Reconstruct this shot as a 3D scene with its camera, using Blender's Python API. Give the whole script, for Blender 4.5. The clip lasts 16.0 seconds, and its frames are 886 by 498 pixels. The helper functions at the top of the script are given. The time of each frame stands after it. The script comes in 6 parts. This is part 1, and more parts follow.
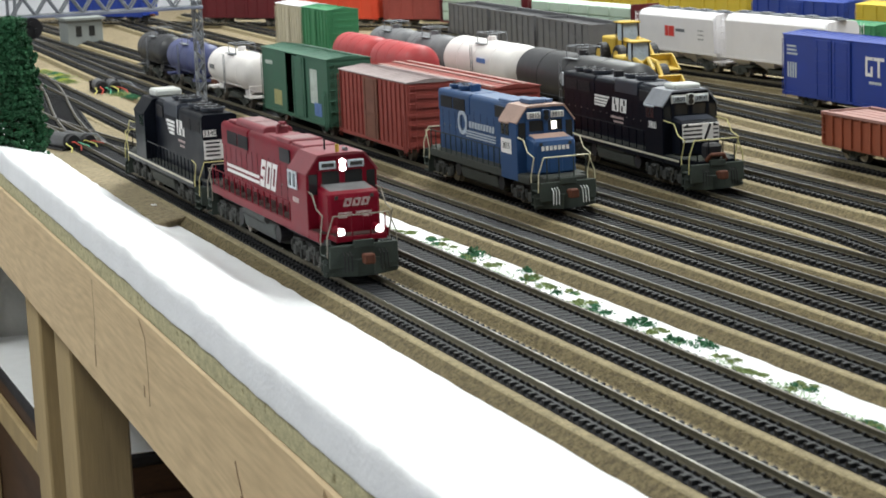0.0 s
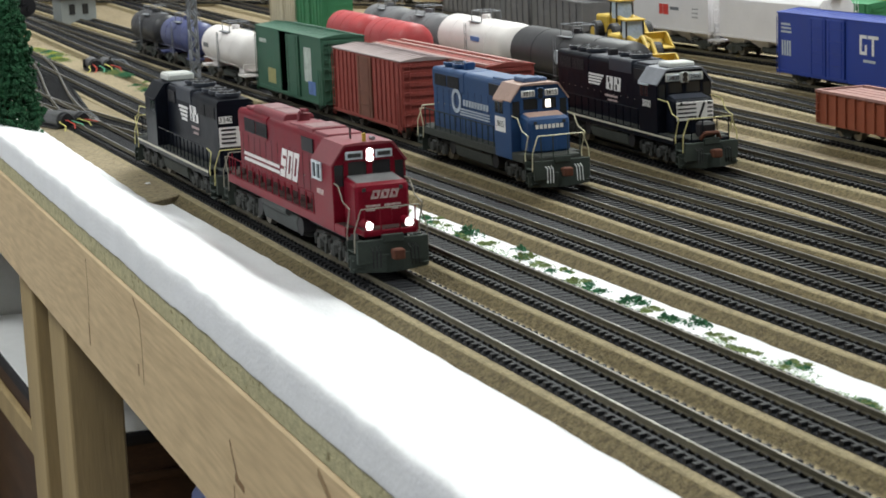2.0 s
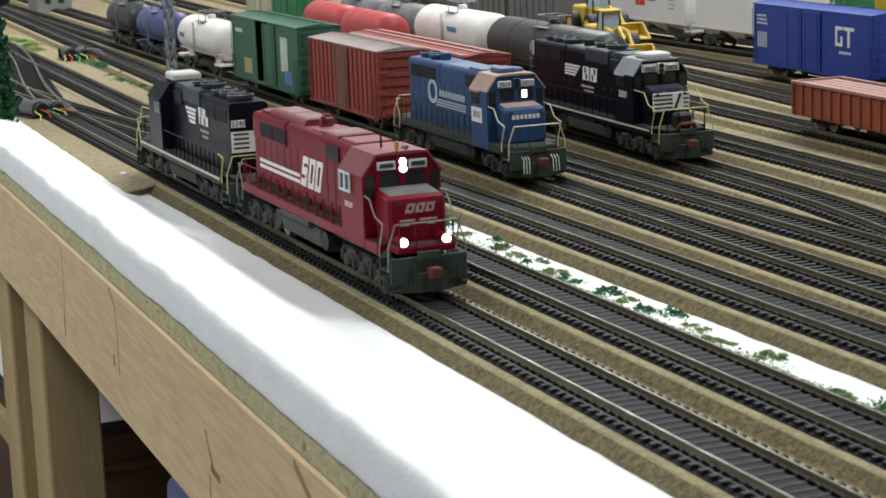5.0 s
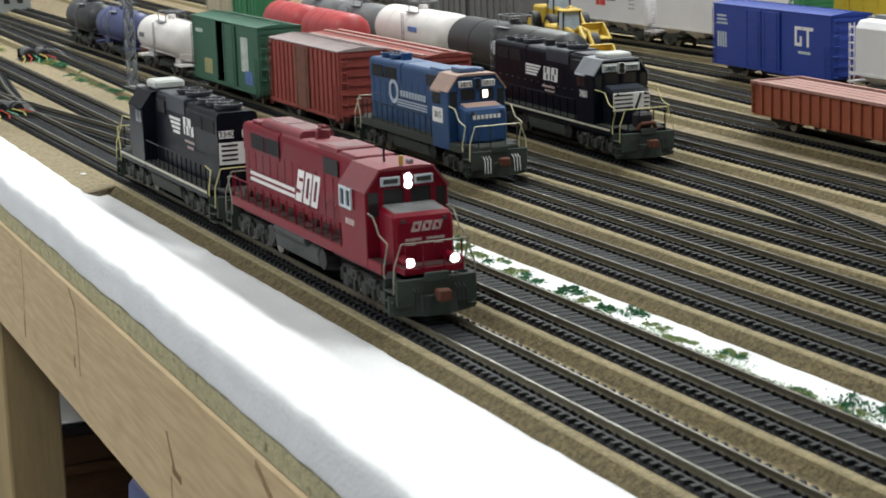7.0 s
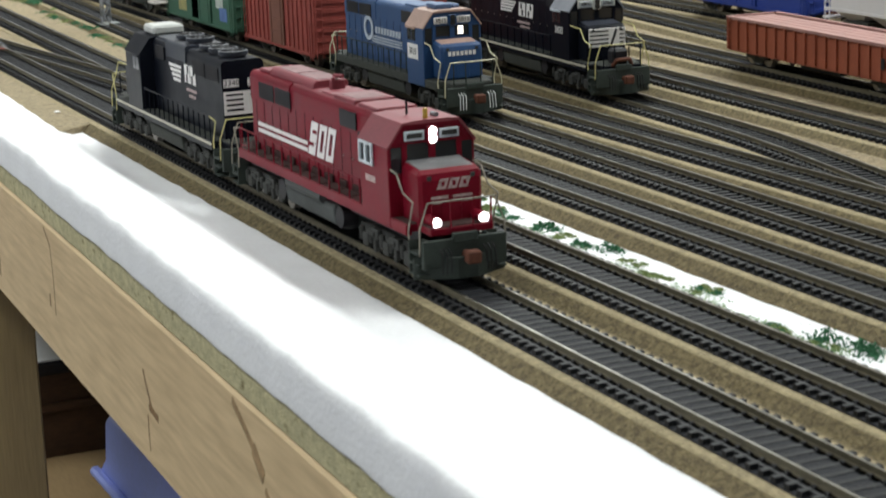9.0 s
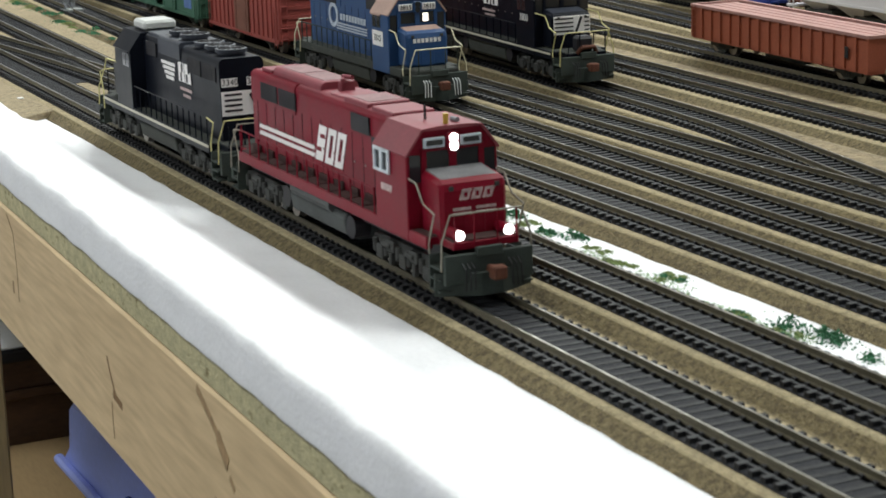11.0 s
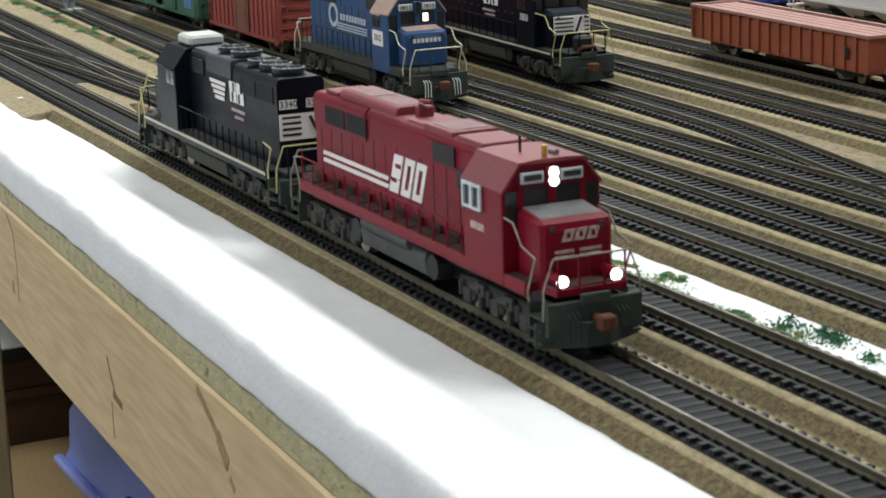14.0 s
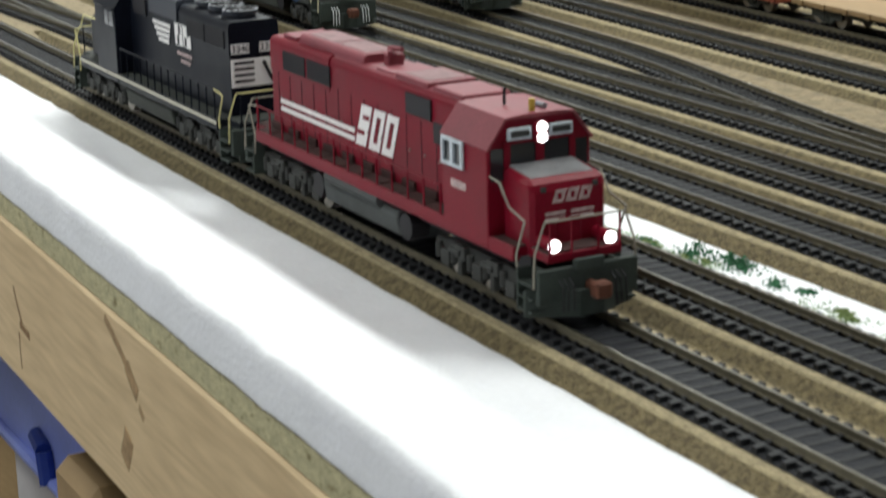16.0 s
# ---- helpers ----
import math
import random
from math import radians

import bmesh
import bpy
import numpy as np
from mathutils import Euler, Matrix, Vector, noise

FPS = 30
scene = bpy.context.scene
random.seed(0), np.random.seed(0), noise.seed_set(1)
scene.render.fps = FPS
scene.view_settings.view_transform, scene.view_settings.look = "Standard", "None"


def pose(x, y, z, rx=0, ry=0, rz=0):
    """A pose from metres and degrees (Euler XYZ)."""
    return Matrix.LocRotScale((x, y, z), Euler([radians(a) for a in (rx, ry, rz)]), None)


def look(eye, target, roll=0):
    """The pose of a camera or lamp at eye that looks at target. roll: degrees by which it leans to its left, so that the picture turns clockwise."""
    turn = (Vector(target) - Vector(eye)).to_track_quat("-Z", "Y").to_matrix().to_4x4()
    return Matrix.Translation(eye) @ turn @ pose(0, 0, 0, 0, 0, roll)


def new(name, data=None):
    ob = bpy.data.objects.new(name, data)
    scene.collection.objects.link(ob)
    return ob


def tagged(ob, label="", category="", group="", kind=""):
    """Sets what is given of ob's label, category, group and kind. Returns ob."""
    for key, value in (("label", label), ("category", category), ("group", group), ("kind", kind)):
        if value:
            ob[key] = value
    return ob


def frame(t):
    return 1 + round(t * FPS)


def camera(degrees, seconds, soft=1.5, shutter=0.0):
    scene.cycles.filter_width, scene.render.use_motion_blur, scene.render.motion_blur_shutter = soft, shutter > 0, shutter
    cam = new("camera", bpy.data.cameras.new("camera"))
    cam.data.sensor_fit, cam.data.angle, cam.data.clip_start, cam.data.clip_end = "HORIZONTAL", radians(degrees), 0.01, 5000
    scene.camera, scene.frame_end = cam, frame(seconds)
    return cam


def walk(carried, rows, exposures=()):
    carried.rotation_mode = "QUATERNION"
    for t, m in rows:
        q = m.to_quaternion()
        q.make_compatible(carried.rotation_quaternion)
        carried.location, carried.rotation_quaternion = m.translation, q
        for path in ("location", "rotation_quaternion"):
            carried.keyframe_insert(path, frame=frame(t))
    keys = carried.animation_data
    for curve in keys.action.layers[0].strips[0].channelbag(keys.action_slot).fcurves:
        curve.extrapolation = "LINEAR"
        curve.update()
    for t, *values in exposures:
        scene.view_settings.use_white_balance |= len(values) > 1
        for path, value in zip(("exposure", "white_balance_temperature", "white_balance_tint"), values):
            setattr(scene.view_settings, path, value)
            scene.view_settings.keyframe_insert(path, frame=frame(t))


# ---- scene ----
cam = camera(25.635, 16.0, soft=1.7, shutter=0.5)
cam.data.dof.use_dof, cam.data.dof.focus_distance, cam.data.dof.aperture_fstop = True, 1.15, 60.0
EYE = Vector((0.0, -0.2996, 0.174))


def aim(yaw, pitch, lean):
    """The camera's pose on its tripod: yaw from the tracks' far end towards the yard, pitch downwards, lean to the right."""
    a, b = radians(yaw), radians(pitch)
    way = Vector((-math.cos(a) * math.cos(b), math.sin(a) * math.cos(b), -math.sin(b)))
    return look(EYE, EYE + way, -lean)


CAM_ROWS = [
    (0, 21.56, 10.26, 2.35), (0.5, 21.47, 9.95, 2.13), (1, 21.58, 10.29, 2.35),
    (1.5, 21.59, 10.59, 2.37), (2, 21.71, 10.90, 2.34), (2.5, 22.21, 11.07, 2.31),
    (3, 22.38, 11.52, 2.29), (3.5, 22.40, 11.21, 2.20), (4, 22.38, 11.21, 2.12),
    (4.2, 22.39, 11.21, 2.12), (6.3, 22.51, 11.22, 2.16), (6.5, 22.64, 11.22, 2.14),
    (7, 23.57, 11.25, 2.06), (7.5, 23.86, 11.26, 2.06), (8, 24.00, 11.32, 2.03),
    (8.5, 24.29, 11.69, 2.06), (9, 24.23, 13.13, 2.12), (9.5, 24.31, 13.86, 2.15),
    (10, 24.75, 13.72, 1.93), (10.2, 25.31, 13.77, 1.92), (10.5, 25.29, 13.63, 1.88),
    (11, 25.28, 13.54, 1.84), (12.3, 25.28, 13.54, 1.84), (12.5, 25.28, 13.54, 1.84),
    (13, 25.28, 13.54, 1.84), (13.5, 25.28, 13.54, 1.84), (14, 25.28, 13.54, 1.84),
    (14.5, 25.28, 13.54, 1.84), (15, 25.28, 13.54, 1.84), (15.2, 25.28, 13.54, 1.84),
    (15.5, 25.80, 13.81, 1.80), (15.7, 27.54, 14.25, 1.74), (16, 27.98, 15.73, 1.37)]
walk(cam, [(t, aim(a, b, c)) for t, a, b, c in CAM_ROWS], exposures=[(0, 0.15), (0.5, 0.05), (1, -0.04), (4, -0.06), (10, -0.04), (16, 0.0)])

# ---- light ----
world = bpy.data.worlds.new("room_air")
world.use_nodes = True
world.node_tree.nodes["Background"].inputs[0].default_value = (0.9, 0.95, 1.0, 1)
world.node_tree.nodes["Background"].inputs[1].default_value = 0.065
scene.world = world


def ceiling_lamp(x, y, power, sx=1.2, sy=0.3):
    """The light of one fluorescent fixture under the ceiling."""
    lamp = bpy.data.lights.new("tube_light", "AREA")
    lamp.shape, lamp.size, lamp.size_y, lamp.energy = "RECTANGLE", sx, sy, power
    lamp.color = (0.95, 1.0, 0.97)
    ob = new("tube_light", lamp)
    ob.matrix_world = pose(x, y, 1.36)


LAMPS = [(-2.4, 0.9), (-0.6, 0.9), (1.1, 0.9), (-2.4, -0.9), (-0.6, -0.9), (1.1, -0.9)]
for lx, ly in LAMPS:
    ceiling_lamp(lx, ly, (25 if ly > 0 else 13.5) * (0.06 if lx > 0 else 1.75 if lx < -2 else 1.0))

# ---- materials ----


def mat(name, color, rough=0.5, metal=0.0, vary=0.15, scale=60.0, fine=700.0, bump=0.0, spots=None, stretch=(1, 1, 1), coat=0.0, per_piece=0.0, spec=0.35):
    """A painted or natural surface: base colour with stains at two scales, grain and fine relief."""
    m = bpy.data.materials.new(name)
    m.use_nodes = True
    nt = m.node_tree
    n, l = nt.nodes, nt.links
    b = n["Principled BSDF"]
    b.inputs["Roughness"].default_value, b.inputs["Metallic"].default_value = rough, metal
    b.inputs["Coat Weight"].default_value = coat
    b.inputs["Specular IOR Level"].default_value = spec
    tc, mp = n.new("ShaderNodeTexCoord"), n.new("ShaderNodeMapping")
    mp.inputs["Scale"].default_value = stretch
    l.new(tc.outputs["Object"], mp.inputs["Vector"])
    big, small = n.new("ShaderNodeTexNoise"), n.new("ShaderNodeTexNoise")
    for t, s, d in ((big, scale, 4), (small, fine, 3)):
        t.inputs["Scale"].default_value, t.inputs["Detail"].default_value = s, d
        l.new(mp.outputs[0], t.inputs["Vector"])
    add = n.new("ShaderNodeMath")
    add.operation = "MULTIPLY_ADD"
    l.new(big.outputs["Fac"], add.inputs[0])
    add.inputs[1].default_value = 0.6
    half = n.new("ShaderNodeMath")
    half.operation = "MULTIPLY"
    half.inputs[1].default_value = 0.4
    l.new(small.outputs["Fac"], half.inputs[0])
    l.new(half.outputs[0], add.inputs[2])
    fac = add.outputs[0]
    if per_piece:
        info, mix = n.new("ShaderNodeObjectInfo"), n.new("ShaderNodeMath")
        mix.operation = "MULTIPLY_ADD"
        l.new(info.outputs["Random"], mix.inputs[0])
        mix.inputs[1].default_value = per_piece
        l.new(fac, mix.inputs[2])
        fac = mix.outputs[0]
    ramp = n.new("ShaderNodeValToRGB")
    lo, hi = [c * (1 - vary) for c in color], [min(1, c * (1 + vary)) for c in color]
    ramp.color_ramp.elements[0].position, ramp.color_ramp.elements[1].position = 0.3, 0.7 + per_piece
    ramp.color_ramp.elements[0].color, ramp.color_ramp.elements[1].color = (*lo, 1), (*hi, 1)
    l.new(fac, ramp.inputs[0])
    col = ramp.outputs[0]
    if spots:
        sc, limit, scol = spots
        v, r2, mx = n.new("ShaderNodeTexNoise"), n.new("ShaderNodeValToRGB"), n.new("ShaderNodeMix")
        v.inputs["Scale"].default_value, v.inputs["Detail"].default_value = sc, 5
        l.new(mp.outputs[0], v.inputs["Vector"])
        r2.color_ramp.elements[0].position, r2.color_ramp.elements[1].position = limit, limit + 0.12
        l.new(v.outputs["Fac"], r2.inputs[0])
        mx.data_type = "RGBA"
        l.new(r2.outputs[0], mx.inputs["Factor"])
        l.new(col, mx.inputs["A"])
        mx.inputs["B"].default_value = (*scol, 1)
        col = mx.outputs["Result"]
    l.new(col, b.inputs["Base Color"])
    rr = n.new("ShaderNodeMapRange")
    rr.inputs["To Min"].default_value, rr.inputs["To Max"].default_value = max(0.05, rough - 0.1), min(1, rough + 0.1)
    l.new(big.outputs["Fac"], rr.inputs["Value"])
    l.new(rr.outputs[0], b.inputs["Roughness"])
    if bump:
        bp = n.new("ShaderNodeBump")
        bp.inputs["Distance"].default_value = bump
        l.new(small.outputs["Fac"], bp.inputs["Height"])
        l.new(bp.outputs[0], b.inputs["Normal"])
    return m


def glow(name, color, power):
    m = bpy.data.materials.new(name)
    m.use_nodes = True
    b = m.node_tree.nodes["Principled BSDF"]
    b.inputs["Base Color"].default_value = (*color, 1)
    b.inputs["Emission Color"].default_value, b.inputs["Emission Strength"].default_value = (*color, 1), power
    return m


def pane_glass(name, color=(0.02, 0.022, 0.025)):
    m = bpy.data.materials.new(name)
    m.use_nodes = True
    b = m.node_tree.nodes["Principled BSDF"]
    b.inputs["Base Color"].default_value, b.inputs["Roughness"].default_value = (*color, 1), 0.12
    return m


FOAM = mat("white_batting", (0.78, 0.78, 0.81), 0.95, vary=0.05, scale=55, fine=500, bump=0.0004)
foam_surface = FOAM.node_tree.nodes["Principled BSDF"]
foam_surface.inputs["Subsurface Weight"].default_value = 0.75
foam_surface.inputs["Subsurface Radius"].default_value = (1.0, 1.0, 1.0)
foam_surface.inputs["Subsurface Scale"].default_value = 0.009
OSB = mat("strand_board", (0.50, 0.45, 0.27), 0.85, vary=0.3, scale=260, fine=900, bump=0.0005, stretch=(0.6, 1, 1), spots=(300, 0.60, (0.24, 0.195, 0.095)))
CORKTOP = mat("pale_cork_top", (0.30, 0.245, 0.145), 0.95, vary=0.4, scale=300, fine=1200, bump=0.0008, spots=(700, 0.60, (0.14, 0.10, 0.055)))
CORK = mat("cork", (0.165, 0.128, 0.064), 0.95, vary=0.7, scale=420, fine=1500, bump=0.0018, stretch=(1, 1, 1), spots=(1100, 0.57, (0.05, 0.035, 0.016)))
FIBRE = mat("homasote", (0.275, 0.222, 0.14), 0.95, vary=0.45, scale=330, fine=1500, bump=0.0006, spots=(600, 0.57, (0.16, 0.115, 0.062)))
YARDTAN = mat("mottled_yard_board", (0.225, 0.178, 0.11), 0.95, vary=0.5, scale=140, fine=1100, bump=0.0008, spots=(330, 0.57, (0.115, 0.082, 0.045)))
TIE = mat("tie_plastic", (0.0105, 0.0108, 0.0128), 0.6, spec=0.2, vary=0.5, scale=200, fine=1500, bump=0.0001, per_piece=0.2)
BALLAST = mat("painted_gravel", (0.0145, 0.0155, 0.0195), 0.8, spec=0.25, vary=0.3, scale=150, fine=2500, bump=0.0003)
RAIL = mat("nickel_silver", (0.47, 0.45, 0.40), 0.24, 1.0, vary=0.15, scale=80, fine=900)
RAILBROWN = mat("rail_web", (0.115, 0.10, 0.068), 0.6, 0.3, vary=0.3, scale=120, fine=900)
WALL = mat("painted_wall", (0.62, 0.62, 0.66), 0.9, vary=0.06, scale=3, fine=60, bump=0.0005)
CEIL = mat("ceiling_tile", (0.75, 0.75, 0.73), 0.95, vary=0.05, scale=5, fine=90, bump=0.001)
FLOOR = mat("grey_floor_paint", (0.17, 0.175, 0.185), 0.7, vary=0.25, scale=4, fine=60)
DARKWOOD = mat("dark_wood", (0.07, 0.035, 0.018), 0.6, vary=0.4, scale=12, fine=90, stretch=(0.3, 1, 3))
LEGWOOD = mat("stud_wood", (0.40, 0.29, 0.145), 0.75, vary=0.2, scale=14, fine=160, stretch=(3, 3, 0.25), bump=0.0003)
SHELF = mat("shelf_ply", (0.3, 0.2, 0.1), 0.7, vary=0.2, scale=9, fine=130, stretch=(0.4, 2, 1))
BIN = mat("blue_bin", (0.3, 0.37, 0.85), 0.4, vary=0.1, scale=20, fine=200, coat=0.2)
GRASS = mat("ground_foam", (0.05, 0.17, 0.085), 0.95, vary=0.5, scale=300, fine=1500, bump=0.0005)
GRASS2 = mat("light_turf", (0.2, 0.26, 0.1), 0.95, vary=0.4, scale=300, fine=1500, bump=0.0005)
TURFPALE = mat("pale_turf", (0.26, 0.38, 0.20), 0.95, vary=0.4, scale=200, fine=1500)
TURFLIME = mat("lime_turf", (0.34, 0.40, 0.08), 0.95, vary=0.3, scale=300, fine=1500)
LEAF = mat("tree_foam", (0.018, 0.08, 0.034), 0.95, vary=0.6, scale=120, fine=900, bump=0.0008)
BARK = mat("trunk_bark", (0.06, 0.035, 0.02), 0.9, vary=0.3)
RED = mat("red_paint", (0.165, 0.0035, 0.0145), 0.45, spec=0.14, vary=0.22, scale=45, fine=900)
# A paler, greyer red than the sides, used on the roof parts.
REDROOF = mat("pale_red_paint", (0.21, 0.042, 0.055), 0.6, vary=0.22, scale=60, fine=900)
BLACK = mat("black_paint", (0.0052, 0.0066, 0.0115), 0.40, spec=0.09, vary=0.3, scale=60, fine=900)
BLUE = mat("blue_paint", (0.017, 0.058, 0.16), 0.5, vary=0.16, scale=60, fine=900, spots=(90, 0.68, (0.05, 0.08, 0.14)))
WEATHER = mat("dusty_underframe", (0.038, 0.042, 0.037), 0.8, vary=0.35, scale=120, fine=1400, bump=0.0002)
PILOT = mat("dusty_pilot", (0.034, 0.044, 0.038), 0.75, vary=0.3, scale=120, fine=1400)
TRUCK = mat("truck_grey", (0.036, 0.037, 0.035), 0.8, vary=0.35, scale=150, fine=1400)
STEEL = mat("wheel_steel", (0.28, 0.26, 0.23), 0.4, 0.8, vary=0.2)
CREAMSTRIPE = mat("cream_stripe", (0.5, 0.47, 0.38), 0.6, vary=0.2, scale=150)
WHITE = mat("white_lettering", (0.78, 0.76, 0.75), 0.5, vary=0.06, scale=100)
YELLOW = mat("yellow_handrail", (0.55, 0.5, 0.22), 0.5, vary=0.12)
WHITERAIL = mat("white_handrail", (0.7, 0.74, 0.74), 0.5, vary=0.1)
GLASS = pane_glass("dark_glass")
GRILLE = mat("grille_black", (0.012, 0.011, 0.014), 0.6, vary=0.2)
CABGLASS = mat("loader_cab_glass", (0.38, 0.45, 0.55), 0.15, vary=0.3, scale=120)
SHADE = mat("window_shade", (0.5, 0.55, 0.6), 0.3, vary=0.15, scale=200)
RUST = mat("rusty_coupler", (0.1, 0.035, 0.02), 0.8, vary=0.3, scale=300)
# Black paint lightened for up-facing roofs, the light from above mixed in.
ROOFLIT = mat("lit_black_roof", (0.035, 0.040, 0.054), 0.45, vary=0.35, scale=120, fine=1200)
# Ceiling lamps' sheen on the black cab roof, put into its colour.
ROOFSHEEN = mat("black_roof_sheen", (0.20, 0.21, 0.24), 0.5, vary=0.25, scale=140, fine=1200)
# A paler blue than the sides, used on the roof parts.
BLUEROOF = mat("pale_blue_roof", (0.075, 0.125, 0.24), 0.55, vary=0.2, scale=90, fine=900)
RAILCREAM = mat("cream_handrail", (0.62, 0.58, 0.40), 0.5, vary=0.15)
FADEDPALE = mat("faded_pale_lettering", (0.42, 0.47, 0.55), 0.6, vary=0.3, scale=400, fine=1500)
SILVER = mat("grey_roof_box", (0.55, 0.56, 0.54), 0.5, vary=0.15, scale=90)
ROOFBLUE = mat("sun_faded_tan", (0.36, 0.24, 0.2), 0.6, vary=0.2, scale=90)
LIT = glow("lit_lens", (1.0, 0.98, 1.0), 6.0)
GLINTWARM = glow("window_glint", (1.0, 0.95, 0.85), 2.0)
BOXRED = mat("boxcar_red", (0.27, 0.055, 0.045), 0.65, vary=0.22, scale=70, fine=900, stretch=(1, 1, 0.4), spots=(60, 0.66, (0.12, 0.03, 0.025)))
BOXDOOR = mat("rusty_door", (0.17, 0.07, 0.05), 0.75, vary=0.25, scale=90, fine=900)
BOXROOF = mat("weathered_roof", (0.3, 0.24, 0.24), 0.7, vary=0.2, scale=70, fine=900)
BOXGREEN = mat("boxcar_green", (0.04, 0.115, 0.075), 0.6, vary=0.2, scale=60, fine=900)
PATCH_Y = mat("faded_yellow_patch", (0.34, 0.32, 0.14), 0.6, vary=0.3, scale=200)
PATCH_W = mat("faded_white_patch", (0.45, 0.5, 0.47), 0.6, vary=0.3, scale=200)
PATCH_B = mat("blue_patch", (0.1, 0.18, 0.42), 0.6, vary=0.3, scale=200)
GTBLUE = mat("boxcar_blue", (0.02, 0.05, 0.29), 0.45, vary=0.12, scale=50, fine=800)
GONRED = mat("gondola_red", (0.28, 0.075, 0.04), 0.6, vary=0.16, scale=60, fine=900)
GONLOAD = mat("gondola_cover", (0.33, 0.175, 0.155), 0.65, vary=0.2, scale=90)
TANKW = mat("tank_white", (0.74, 0.7, 0.69), 0.4, vary=0.08, scale=40)
TANKK = mat("tank_black", (0.03, 0.03, 0.034), 0.45, vary=0.25, scale=60)
TANKG = mat("tank_grey", (0.14, 0.14, 0.15), 0.55, vary=0.2, scale=60)
TANKB = mat("tank_blue", (0.055, 0.066, 0.165), 0.45, vary=0.15, scale=60)
HOPW = mat("hopper_white", (0.72, 0.7, 0.72), 0.5, vary=0.07, scale=40)
HOPG = mat("hopper_grey", (0.13, 0.13, 0.14), 0.6, vary=0.2, scale=60)
LOGORED = mat("logo_red", (0.6, 0.05, 0.04), 0.5)
LOADER = mat("loader_yellow", (0.5, 0.34, 0.05), 0.5, vary=0.15, scale=90)
BRIGHTRED = mat("red_wagon", (0.4, 0.05, 0.055), 0.5, vary=0.15, scale=60)
ORANGE = mat("orange_wagon", (0.62, 0.07, 0.03), 0.5, vary=0.1, scale=60)
MAROON = mat("maroon_wagon", (0.12, 0.015, 0.02), 0.5, vary=0.15, scale=60)
CREAM = mat("cream_wagon", (0.55, 0.5, 0.38), 0.6, vary=0.1, scale=60)
MINT = mat("pale_green_load", (0.5, 0.62, 0.52), 0.6, vary=0.1, scale=80)
GREEN = mat("green_wagon", (0.05, 0.22, 0.1), 0.6, vary=0.12, scale=60)
YEL = mat("yellow_wagon", (0.62, 0.46, 0.05), 0.5, vary=0.1, scale=60)
TRUSSBLUE = mat("blue_grey_steel", (0.22, 0.24, 0.33), 0.5, 0.2, vary=0.2, scale=120)
GALV = mat("galvanised_steel", (0.2, 0.21, 0.23), 0.5, 0.3, vary=0.2, scale=120)
COILGREY = mat("coil_grey", (0.07, 0.07, 0.075), 0.5, vary=0.4, scale=200)
SHEDM = mat("shed_grey", (0.22, 0.235, 0.23), 0.8, vary=0.1, scale=100)
WIREM = [mat("wire_" + k, c, 0.5) for k, c in (("yellow", (0.6, 0.55, 0.15)), ("red", (0.5, 0.06, 0.04)), ("green", (0.1, 0.4, 0.25)), ("black", (0.02, 0.02, 0.02)))]


def pine():
    """Planed pine: long grain lines, growth rings bent round knots."""
    m = bpy.data.materials.new("pine")
    m.use_nodes = True
    nt = m.node_tree
    n, l = nt.nodes, nt.links
    b = n["Principled BSDF"]
    b.inputs["Roughness"].default_value = 0.6
    tc, mp = n.new("ShaderNodeTexCoord"), n.new("ShaderNodeMapping")
    mp.inputs["Scale"].default_value = (0.10, 1, 1)
    l.new(tc.outputs["Object"], mp.inputs["Vector"])
    warp = n.new("ShaderNodeTexNoise")
    warp.inputs["Scale"].default_value, warp.inputs["Detail"].default_value = 34, 1.5
    l.new(mp.outputs[0], warp.inputs["Vector"])
    sep, up = n.new("ShaderNodeSeparateXYZ"), n.new("ShaderNodeMath")
    l.new(mp.outputs[0], sep.inputs[0])
    up.operation = "MULTIPLY_ADD"
    l.new(warp.outputs["Fac"], up.inputs[0])
    up.inputs[1].default_value = 0.11
    l.new(sep.outputs["Z"], up.inputs[2])
    ring = n.new("ShaderNodeMath")
    ring.operation = "MULTIPLY"
    ring.inputs[1].default_value = 900
    l.new(up.outputs[0], ring.inputs[0])
    wave = n.new("ShaderNodeMath")
    wave.operation = "SINE"
    l.new(ring.outputs[0], wave.inputs[0])
    fine = n.new("ShaderNodeTexNoise")
    fine.inputs["Scale"].default_value, fine.inputs["Detail"].default_value = 300, 4
    l.new(mp.outputs[0], fine.inputs["Vector"])
    both = n.new("ShaderNodeMath")
    both.operation = "MULTIPLY_ADD"
    l.new(wave.outputs[0], both.inputs[0])
    both.inputs[1].default_value = 0.065
    l.new(fine.outputs["Fac"], both.inputs[2])
    r = n.new("ShaderNodeValToRGB")
    r.color_ramp.elements[0].position, r.color_ramp.elements[1].position = 0.2, 0.8
    r.color_ramp.elements[0].color, r.color_ramp.elements[1].color = (0.54, 0.385, 0.21, 1), (0.76, 0.565, 0.33, 1)
    l.new(both.outputs[0], r.inputs[0])
    l.new(r.outputs[0], b.inputs["Base Color"])
    return m


